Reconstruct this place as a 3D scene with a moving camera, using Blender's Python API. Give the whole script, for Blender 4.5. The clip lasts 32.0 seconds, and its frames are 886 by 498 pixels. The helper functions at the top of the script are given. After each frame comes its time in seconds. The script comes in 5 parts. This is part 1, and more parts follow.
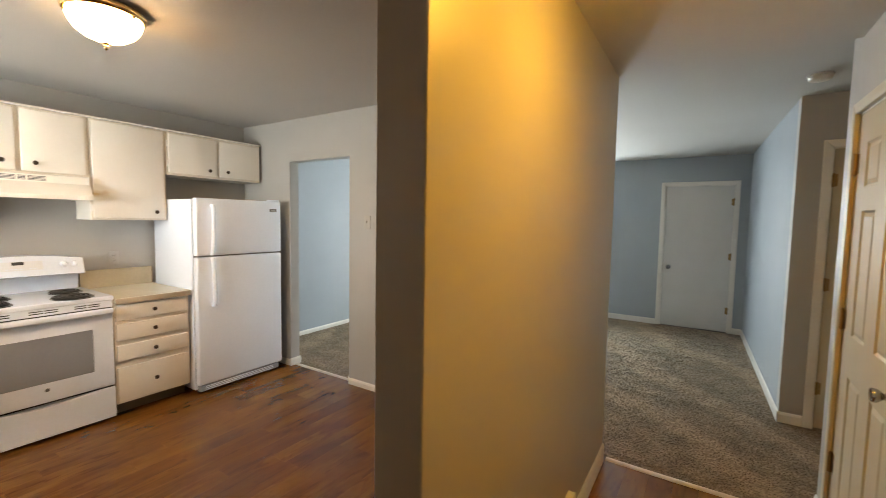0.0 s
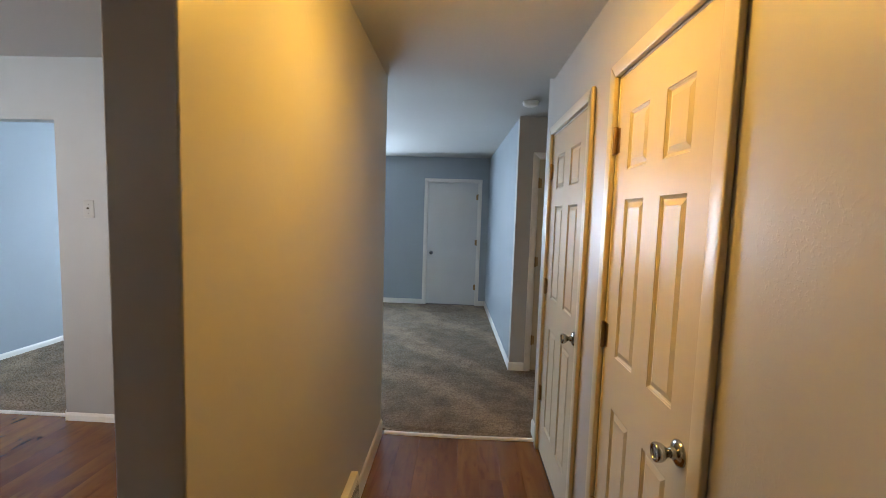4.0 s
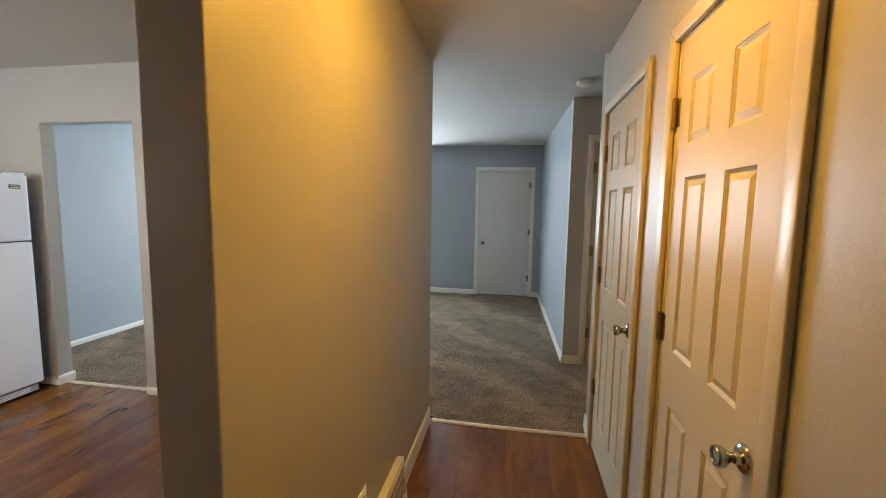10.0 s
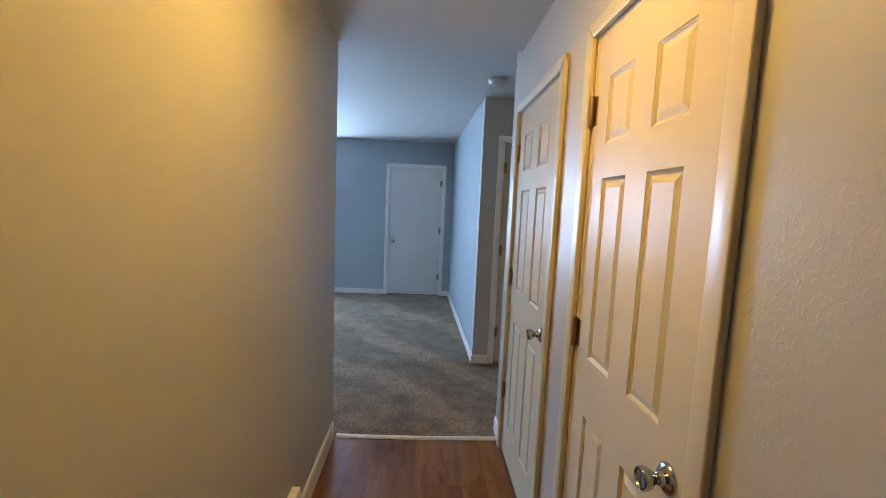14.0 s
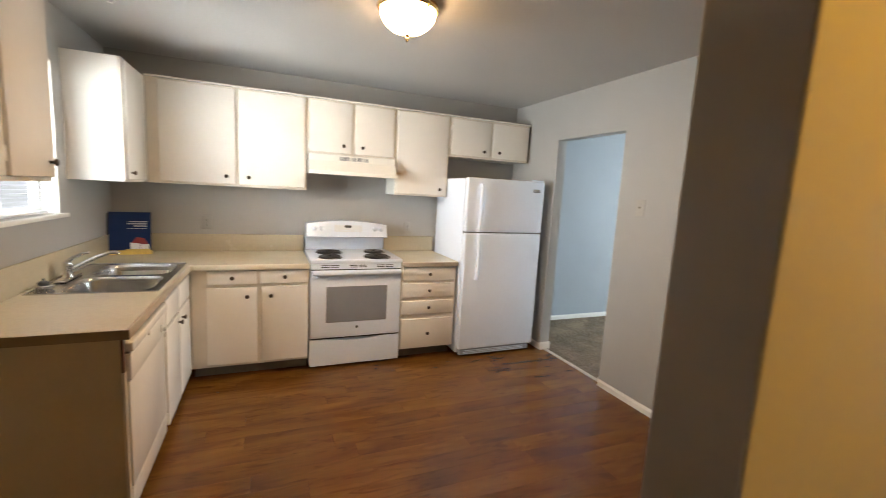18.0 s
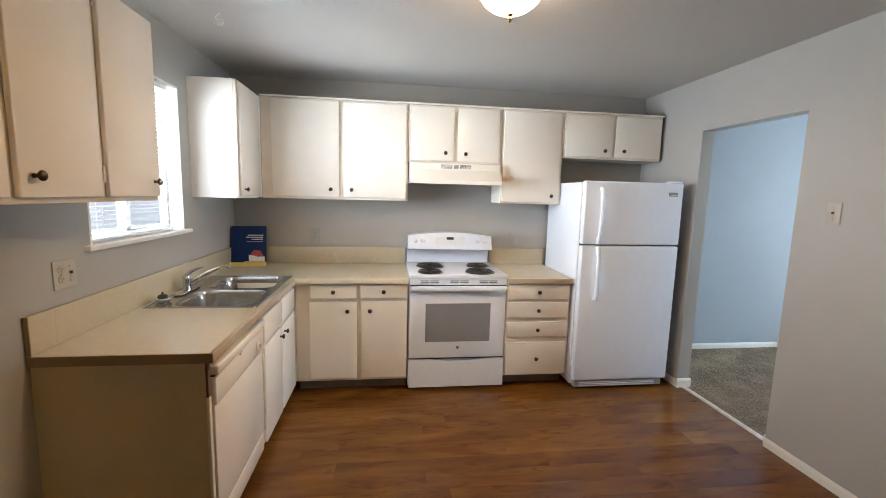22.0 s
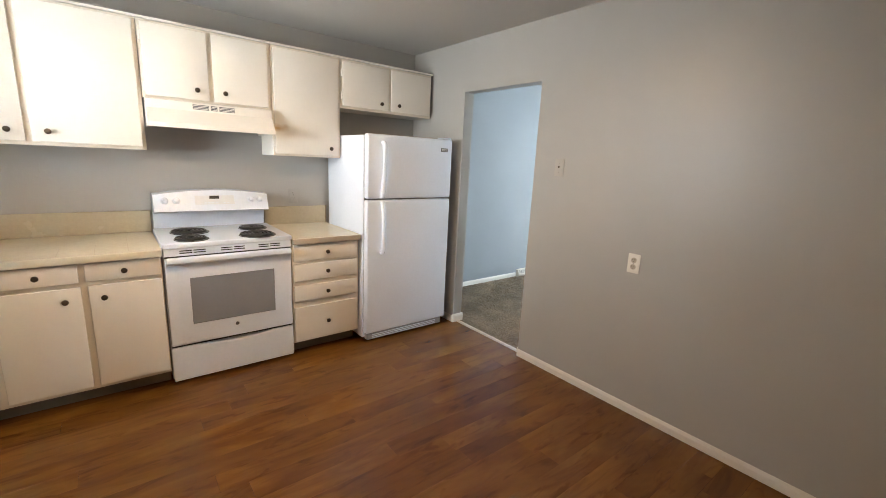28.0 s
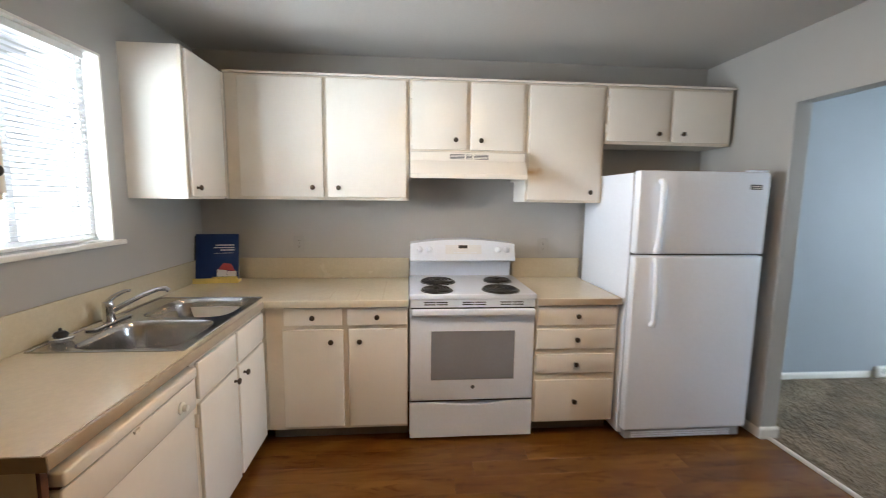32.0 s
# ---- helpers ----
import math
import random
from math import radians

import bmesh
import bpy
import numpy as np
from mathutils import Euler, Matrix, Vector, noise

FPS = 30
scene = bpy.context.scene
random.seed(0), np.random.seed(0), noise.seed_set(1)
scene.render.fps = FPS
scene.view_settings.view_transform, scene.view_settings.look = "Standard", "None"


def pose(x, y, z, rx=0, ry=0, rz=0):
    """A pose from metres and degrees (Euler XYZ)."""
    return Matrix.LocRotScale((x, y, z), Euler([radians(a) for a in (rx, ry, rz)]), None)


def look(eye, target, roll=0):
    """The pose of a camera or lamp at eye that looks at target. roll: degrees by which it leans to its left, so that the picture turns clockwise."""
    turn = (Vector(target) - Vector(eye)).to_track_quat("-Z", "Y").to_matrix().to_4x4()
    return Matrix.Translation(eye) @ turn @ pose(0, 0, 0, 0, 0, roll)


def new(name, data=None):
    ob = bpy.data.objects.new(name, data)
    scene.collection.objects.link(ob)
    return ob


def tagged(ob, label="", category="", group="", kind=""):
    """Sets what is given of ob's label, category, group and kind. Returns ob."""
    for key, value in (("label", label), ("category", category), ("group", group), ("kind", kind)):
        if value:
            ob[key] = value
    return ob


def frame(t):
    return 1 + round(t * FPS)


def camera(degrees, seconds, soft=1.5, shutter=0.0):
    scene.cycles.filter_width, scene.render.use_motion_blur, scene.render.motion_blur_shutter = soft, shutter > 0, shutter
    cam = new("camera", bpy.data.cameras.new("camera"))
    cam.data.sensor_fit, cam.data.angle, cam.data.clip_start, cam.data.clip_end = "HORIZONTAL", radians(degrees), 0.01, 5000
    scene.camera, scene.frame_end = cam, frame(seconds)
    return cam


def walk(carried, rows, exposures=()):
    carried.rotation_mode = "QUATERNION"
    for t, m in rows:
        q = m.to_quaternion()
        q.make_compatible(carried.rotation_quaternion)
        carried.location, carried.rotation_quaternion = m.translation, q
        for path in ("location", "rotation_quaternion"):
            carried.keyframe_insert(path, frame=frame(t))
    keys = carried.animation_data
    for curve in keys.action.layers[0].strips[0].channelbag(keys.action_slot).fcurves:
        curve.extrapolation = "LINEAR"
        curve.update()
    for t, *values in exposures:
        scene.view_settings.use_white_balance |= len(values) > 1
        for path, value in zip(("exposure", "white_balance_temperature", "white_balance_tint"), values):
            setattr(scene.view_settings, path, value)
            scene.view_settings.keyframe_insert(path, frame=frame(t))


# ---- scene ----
cam = camera(93.5, 32.0, 0.75, 0.4)
PATH = [
    (0, (-0.005, 0.015, 1.505), (-1.077, 1.698, 1.365), 1.0),
    (0.5, (-0.005, 0.019, 1.505), (-0.915, 1.795, 1.376), 1.3),
    (1, (0.008, 0.026, 1.51), (-0.736, 1.878, 1.387), 1.4),
    (1.5, (0.006, 0.022, 1.511), (-0.561, 1.936, 1.392), 1.7),
    (2, (0.002, 0.019, 1.51), (-0.402, 1.973, 1.388), 1.7),
    (2.5, (-0.001, 0.014, 1.51), (-0.266, 1.992, 1.374), 1.8),
    (3, (-0.006, 0.007, 1.513), (-0.162, 1.995, 1.362), 1.8),
    (3.5, (-0.01, 0.007, 1.508), (-0.09, 1.999, 1.345), 1.8),
    (5.5, (0.013, 0.006, 1.49), (-0.116, 1.996, 1.343), 1.3),
    (6, (0.022, 0.0, 1.488), (-0.223, 1.98, 1.343), 1.1),
    (6.5, (0.024, 0.025, 1.488), (-0.362, 1.981, 1.336), 1.0),
    (7, (0.028, 0.037, 1.485), (-0.492, 1.962, 1.324), 0.9),
    (7.5, (0.04, 0.036, 1.484), (-0.57, 1.933, 1.312), 0.9),
    (8, (0.047, 0.029, 1.489), (-0.586, 1.917, 1.303), 0.9),
    (8.5, (0.044, 0.036, 1.488), (-0.559, 1.934, 1.294), 0.8),
    (9, (0.032, 0.035, 1.49), (-0.49, 1.955, 1.287), 0.8),
    (9.5, (0.04, 0.049, 1.476), (-0.39, 1.992, 1.275), 0.8),
    (10, (0.038, 0.053, 1.477), (-0.301, 2.013, 1.269), 0.9),
    (10.5, (0.031, 0.059, 1.479), (-0.23, 2.03, 1.267), 1.0),
    (11, (0.035, 0.066, 1.479), (-0.167, 2.046, 1.275), 1.1),
    (11.5, (0.04, 0.083, 1.477), (-0.098, 2.067, 1.266), 1.0),
    (12, (0.061, 0.125, 1.474), (-0.036, 2.111, 1.258), 1.3),
    (12.5, (0.104, 0.17, 1.475), (0.062, 2.157, 1.251), 1.8),
    (13, (0.09, 0.21, 1.475), (0.114, 2.197, 1.247), 2.3),
    (13.5, (0.03, 0.233, 1.474), (0.12, 2.219, 1.256), 2.5),
    (15.5, (0.036, 0.182, 1.481), (-0.081, 2.17, 1.291), 2.3),
    (16, (0.063, 0.148, 1.468), (-0.447, 2.071, 1.265), 2.9),
    (16.5, (0.057, 0.089, 1.486), (-0.91, 1.824, 1.257), 3.1),
    (17, (-0.044, 0.109, 1.485), (-1.4, 1.558, 1.239), 3.4),
    (17.5, (-0.142, 0.147, 1.504), (-1.783, 1.259, 1.243), 3.4),
    (18, (-0.213, 0.188, 1.503), (-2.039, 0.959, 1.235), 3.2),
    (18.5, (-0.26, 0.293, 1.508), (-2.194, 0.728, 1.242), 2.9),
    (19, (-0.299, 0.393, 1.504), (-2.273, 0.561, 1.226), 2.3),
    (19.5, (-0.389, 0.402, 1.499), (-2.364, 0.538, 1.216), 1.4),
    (20, (-0.494, 0.335, 1.507), (-2.464, 0.546, 1.232), 0.8),
    (20.5, (-0.544, 0.288, 1.508), (-2.507, 0.558, 1.232), 0.9),
    (21, (-0.558, 0.292, 1.509), (-2.517, 0.59, 1.239), 1.0),
    (21.5, (-0.551, 0.319, 1.51), (-2.511, 0.615, 1.245), 1.2),
    (22, (-0.538, 0.335, 1.513), (-2.505, 0.594, 1.257), 1.5),
    (22.5, (-0.535, 0.336, 1.514), (-2.509, 0.543, 1.268), 1.6),
    (23, (-0.521, 0.326, 1.517), (-2.501, 0.486, 1.285), 1.8),
    (23.5, (-0.505, 0.319, 1.522), (-2.489, 0.439, 1.298), 2.0),
    (24, (-0.508, 0.318, 1.522), (-2.493, 0.416, 1.303), 2.1),
    (24.5, (-0.51, 0.316, 1.519), (-2.495, 0.424, 1.298), 2.2),
    (25, (-0.51, 0.313, 1.524), (-2.488, 0.501, 1.291), 2.2),
    (25.5, (-0.518, 0.333, 1.519), (-2.475, 0.664, 1.271), 2.3),
    (26, (-0.57, 0.34, 1.511), (-2.458, 0.942, 1.243), 2.4),
    (26.5, (-0.664, 0.292, 1.508), (-2.419, 1.205, 1.22), 2.2),
    (28.5, (-0.704, 0.298, 1.479), (-2.212, 1.548, 1.076), 2.8),
    (29, (-0.703, 0.3, 1.488), (-2.192, 1.594, 1.158), 2.8),
    (29.5, (-0.729, 0.292, 1.5), (-2.195, 1.628, 1.239), 2.8),
    (30, (-0.754, 0.275, 1.494), (-2.191, 1.653, 1.298), 2.6),
    (30.5, (-0.795, 0.25, 1.49), (-2.314, 1.534, 1.277), 2.0),
    (31, (-0.872, 0.248, 1.48), (-2.577, 1.256, 1.201), 1.4),
    (31.5, (-1.04, 0.342, 1.487), (-2.941, 0.892, 1.198), 0.7),
    (32, (-1.221, 0.483, 1.477), (-3.199, 0.648, 1.236), 0.7),
]
EXPOSURE = [(0, 0.14, 7500, 10), (1, 0.12, 7150, 10), (2, 0.12, 7100, 10), (3, 0.12, 6500, 10), (5.5, 0.14, 5450, 10), (6, 0.14, 5420, 10), (7, 0.12, 6450, 10),
            (8, 0.10, 7100, 10), (9, 0.10, 7200, 10), (11, 0.14, 6050, 10), (13, 0.20, 5220, 10), (15.5, 0.18, 4800, 10), (16, 0.16, 4700, 10), (17, 0.14, 7000, 10), (18, 0.08, 6900, 10),
            (19, 0.06, 6500, 10), (20, 0.02, 6300, 10), (26, 0.02, 6300, 10), (28.5, 0.10, 6900, 10), (30, 0.10, 6850, 10), (31, 0.0, 6650, 10), (32, -0.22, 6400, 10)]
walk(cam, [(t, look(eye, target, roll)) for t, eye, target, roll in PATH], EXPOSURE)

# ---- world and lights ----
world = bpy.data.worlds.new("sky")
scene.world = world
world.use_nodes = True
wn = world.node_tree.nodes
sky = wn.new("ShaderNodeTexSky")
sky.sky_type = "NISHITA"
sky.sun_disc = False
sky.sun_elevation, sky.sun_rotation = radians(48), radians(95)
world.node_tree.links.new(sky.outputs[0], wn["Background"].inputs[0])
wn["Background"].inputs[1].default_value = 0.15

sun_data = bpy.data.lights.new("sun", "SUN")
sun_data.energy, sun_data.angle, sun_data.color = 3.0, radians(0.6), (1.0, 0.95, 0.88)
sun = new("sun", sun_data)
sun.matrix_world = look((6, -0.5, 7), (0, 0, 0))


def window_light(name, x, y, z, w, h, rz, watts, color, dip=18, spread=180):
    """Sky light entering through a window opening."""
    d = bpy.data.lights.new(name, "AREA")
    d.shape, d.size, d.size_y, d.energy, d.color = "RECTANGLE", w, h, watts, color
    d.spread = radians(spread)
    ob = new(name, d)
    ob.matrix_world = pose(x, y, z, 90 - dip, 0, rz)
    return ob


window_light("kitchen_window_light", -2.93, -1.36, 1.70, 0.90, 0.90, 27, 99, (0.84, 0.93, 1.0), 22, 150)
window_light("living_window_light", -2.65, 7.12, 1.55, 2.2, 1.15, 180, 115, (0.72, 0.87, 1.0), 2)


def lamp_light(name, x, y, z, watts, color, size):
    """The downward light of a ceiling lamp's dome."""
    d = bpy.data.lights.new(name, "AREA")
    d.shape, d.size, d.energy, d.color = "DISK", size, watts, color
    ob = new(name, d)
    ob.location = (x, y, z)
    return ob


lamp_light("kitchen_lamp_light", -2.40, 0.845, 2.252, 15, (1.0, 0.64, 0.32), 0.24)
lamp_light("hall_lamp_light", -0.005, 1.22, 2.170, 5.6, (1.0, 0.50, 0.07), 0.20)

# ---- materials ----
def shader(name, rough=0.5, metal=0.0):
    m = bpy.data.materials.new(name)
    m.use_nodes = True
    b = m.node_tree.nodes["Principled BSDF"]
    b.inputs["Roughness"].default_value, b.inputs["Metallic"].default_value = rough, metal
    return m, m.node_tree.nodes, m.node_tree.links, b


def noise_tex(n, l, scale, detail=4, vec=None, stretch=None):
    co = n.new("ShaderNodeTexCoord")
    out = co.outputs["Object"]
    if stretch:
        mp = n.new("ShaderNodeMapping")
        mp.inputs["Scale"].default_value = stretch
        l.new(out, mp.inputs[0])
        out = mp.outputs[0]
    t = n.new("ShaderNodeTexNoise")
    t.inputs["Scale"].default_value, t.inputs["Detail"].default_value = scale, detail
    l.new(out, t.inputs["Vector"])
    return t


def ramp(n, l, src, stops):
    r = n.new("ShaderNodeValToRGB")
    e = r.color_ramp.elements
    while len(e) < len(stops):
        e.new(0.5)
    for el, (p, c) in zip(e, stops):
        el.position, el.color = p, (*c, 1)
    l.new(src, r.inputs[0])
    return r


def paint(name, color, rough=0.5, var=0.06, blotch=1.6, bump=0.0, bump_scale=90, spec=0.5, fine=0.03, rvar=0.05):
    """Painted or plain surface: faint blotches, fine grain and a roller texture."""
    m, n, l, b = shader(name, rough)
    lo = tuple(c * (1 - var) for c in color)
    hi = tuple(min(1, c * (1 + var)) for c in color)
    t = noise_tex(n, l, blotch, 5)
    r = ramp(n, l, t.outputs[0], [(0.3, lo), (0.7, hi)])
    t2 = noise_tex(n, l, 60, 3)
    mix = n.new("ShaderNodeMix")
    mix.data_type, mix.blend_type = "RGBA", "MULTIPLY"
    mix.inputs[0].default_value = 1.0
    r2 = ramp(n, l, t2.outputs[0], [(0.3, (1 - fine,) * 3), (0.7, (1, 1, 1))])
    l.new(r.outputs[0], mix.inputs[6]); l.new(r2.outputs[0], mix.inputs[7])
    l.new(mix.outputs[2], b.inputs["Base Color"])
    b.inputs["Specular IOR Level"].default_value = spec
    rr = n.new("ShaderNodeMapRange")
    rr.inputs[3].default_value, rr.inputs[4].default_value = max(0, rough - rvar), min(1, rough + rvar)
    l.new(t.outputs[0], rr.inputs[0]); l.new(rr.outputs[0], b.inputs["Roughness"])
    if bump:
        t3 = noise_tex(n, l, bump_scale, 6)
        bp = n.new("ShaderNodeBump")
        bp.inputs["Strength"].default_value, bp.inputs["Distance"].default_value = bump, 0.004
        l.new(t3.outputs[0], bp.inputs["Height"]); l.new(bp.outputs[0], b.inputs["Normal"])
    return m


def metal(name, color, rough=0.25, scratch=40, stretch=(1, 1, 1)):
    m, n, l, b = shader(name, rough, 1.0)
    t = noise_tex(n, l, scratch, 4, stretch=stretch)
    r = ramp(n, l, t.outputs[0], [(0.3, tuple(c * 0.85 for c in color)), (0.7, color)])
    l.new(r.outputs[0], b.inputs["Base Color"])
    rr = n.new("ShaderNodeMapRange")
    rr.inputs[3].default_value, rr.inputs[4].default_value = rough * 0.7, rough * 1.4
    l.new(t.outputs[0], rr.inputs[0]); l.new(rr.outputs[0], b.inputs["Roughness"])
    return m


def wall_paint(name, color, rough=0.45, relief=0.17, grain=26, spec=0.45):
    """Eggshell wall paint over a lightly trowelled, orange-peel plaster."""
    m, n, l, b = shader(name, rough)
    t = noise_tex(n, l, 1.3, 5)
    r = ramp(n, l, t.outputs[0], [(0.3, tuple(c * 0.95 for c in color)), (0.7, tuple(min(1, c * 1.03) for c in color))])
    l.new(r.outputs[0], b.inputs["Base Color"])
    b.inputs["Specular IOR Level"].default_value = spec
    peel = noise_tex(n, l, 55, 3)
    knock = noise_tex(n, l, grain, 5)
    kr = ramp(n, l, knock.outputs[0], [(0.54, (0, 0, 0)), (0.60, (1, 1, 1))])
    patch = noise_tex(n, l, 3.2, 4)
    pr = ramp(n, l, patch.outputs[0], [(0.50, (0, 0, 0)), (0.68, (1, 1, 1))])
    mu = n.new("ShaderNodeMath"); mu.operation = "MULTIPLY"
    l.new(kr.outputs[0], mu.inputs[0]); l.new(pr.outputs[0], mu.inputs[1])
    ad = n.new("ShaderNodeMath"); ad.operation = "MULTIPLY_ADD"
    ad.inputs[1].default_value = 0.45
    l.new(peel.outputs[0], ad.inputs[0]); l.new(mu.outputs[0], ad.inputs[2])
    bp = n.new("ShaderNodeBump")
    bp.inputs["Strength"].default_value, bp.inputs["Distance"].default_value = relief, 0.002
    l.new(ad.outputs[0], bp.inputs["Height"]); l.new(bp.outputs[0], b.inputs["Normal"])
    return m


M_WALL = wall_paint("wall_paint_warm_grey", (0.395, 0.386, 0.366), 0.39, spec=0.48)
M_WALL_HALL = wall_paint("wall_paint_knockdown", (0.395, 0.385, 0.362), 0.42, 0.22, 105)
M_WALL_BLUE = wall_paint("wall_paint_blue_grey", (0.345, 0.387, 0.425), 0.6, spec=0.2)
M_CEIL = paint("ceiling_paint", (0.555, 0.545, 0.525), 0.8, 0.03, 1.0, 0.25, 120)
M_TRIM = paint("trim_paint_white", (0.75, 0.73, 0.68), 0.42, 0.03, 4, spec=0.3)


def door_paint(name, color, rough, spec):
    """Gloss paint over a moulded skin with an embossed wood grain running up the door."""
    m, n, l, b = shader(name, rough)
    t = noise_tex(n, l, 2.0, 4)
    r = ramp(n, l, t.outputs[0], [(0.3, tuple(c * 0.97 for c in color)), (0.7, tuple(c * 1.03 for c in color))])
    l.new(r.outputs[0], b.inputs["Base Color"])
    b.inputs["Specular IOR Level"].default_value = spec
    g = noise_tex(n, l, 9, 5, stretch=(14, 14, 0.9))
    bp = n.new("ShaderNodeBump")
    bp.inputs["Strength"].default_value, bp.inputs["Distance"].default_value = 0.14, 0.0012
    l.new(g.outputs[0], bp.inputs["Height"]); l.new(bp.outputs[0], b.inputs["Normal"])
    return m


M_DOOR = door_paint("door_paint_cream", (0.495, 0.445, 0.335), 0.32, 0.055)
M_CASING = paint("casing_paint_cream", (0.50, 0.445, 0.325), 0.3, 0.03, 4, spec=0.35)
M_DOOR_FLUSH = paint("flush_door_white", (0.60, 0.60, 0.585), 0.35, 0.03, 3, 0.04, 60)
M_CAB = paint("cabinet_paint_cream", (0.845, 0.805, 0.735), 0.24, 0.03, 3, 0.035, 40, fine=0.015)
# cabinet cream set darker, with shade and dirt of the door gaps included
M_CAB_SHADED = paint("cabinet_cream_shaded", (0.74, 0.675, 0.58), 0.42, 0.06, 5, 0.06, 50)
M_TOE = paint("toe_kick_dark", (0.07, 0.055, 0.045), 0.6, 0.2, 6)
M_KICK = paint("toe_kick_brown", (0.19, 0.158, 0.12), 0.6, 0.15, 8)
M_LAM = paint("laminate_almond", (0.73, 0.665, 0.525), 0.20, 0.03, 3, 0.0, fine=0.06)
# worktop's almond laminate darkened, the backsplash's shading put into the colour
M_LAM_SHADED = paint("laminate_almond_shaded", (0.55, 0.49, 0.36), 0.26, 0.03, 3, 0.0, fine=0.06)
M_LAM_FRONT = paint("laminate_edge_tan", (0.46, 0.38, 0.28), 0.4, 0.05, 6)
M_PLATE_OLD = paint("old_ivory_plate", (0.455, 0.43, 0.365), 0.4, 0.03, 8)
M_LAM_EDGE = paint("laminate_edge_brown", (0.27, 0.205, 0.12), 0.4, 0.08, 6)
M_ENAMEL = paint("white_enamel", (0.80, 0.855, 0.945), 0.18, 0.015, 2)
M_FRIDGE = paint("fridge_white", (0.79, 0.845, 0.94), 0.30, 0.015, 2, 0.05, 240)
M_BLACK = paint("black_plastic", (0.02, 0.02, 0.022), 0.35, 0.2, 10)
M_COIL = paint("coil_black", (0.025, 0.022, 0.02), 0.5, 0.3, 20)
M_GASKET = paint("grey_gasket", (0.12, 0.12, 0.13), 0.6, 0.1, 10)
M_GRILLE = paint("grille_grey", (0.33, 0.34, 0.38), 0.45, 0.05, 10)
M_PANEL = paint("printed_grey_panel", (0.74, 0.76, 0.79), 0.3, 0.03, 20)
M_SOCKET = paint("socket_shadow_ivory", (0.45, 0.41, 0.34), 0.45, 0.05, 12)
M_GLASS_GREY = paint("oven_window_grey", (0.27, 0.28, 0.31), 0.12, 0.03, 5)
M_STEEL = metal("brushed_steel", (0.55, 0.55, 0.56), 0.22, 30, (1, 12, 1))
M_CHROME = metal("chrome", (0.75, 0.75, 0.77), 0.10, 20)
M_NICKEL = metal("satin_nickel", (0.50, 0.52, 0.55), 0.17, 25)
M_BRASS = metal("antique_brass", (0.33, 0.22, 0.10), 0.34, 25)
M_GOLD = metal("polished_brass", (0.86, 0.64, 0.30), 0.16, 25)
M_BRONZE = metal("dark_bronze_knob", (0.10, 0.075, 0.055), 0.38, 30)
M_PLATE = paint("ivory_plate", (0.78, 0.76, 0.70), 0.35, 0.02, 8)
M_STRIP = paint("threshold_metal", (0.62, 0.56, 0.48), 0.35, 0.12, 20)


def glow(name, color, strength):
    m, n, l, b = shader(name, 0.3)
    b.inputs["Base Color"].default_value = (0.9, 0.85, 0.75, 1)
    b.inputs["Emission Color"].default_value = (*color, 1)
    b.inputs["Emission Strength"].default_value = strength
    return m


M_DOME = glow("lit_frosted_glass", (1.0, 0.66, 0.34), 33)
M_DOME_HALL = glow("lit_hall_glass", (1.0, 0.505, 0.062), 46)


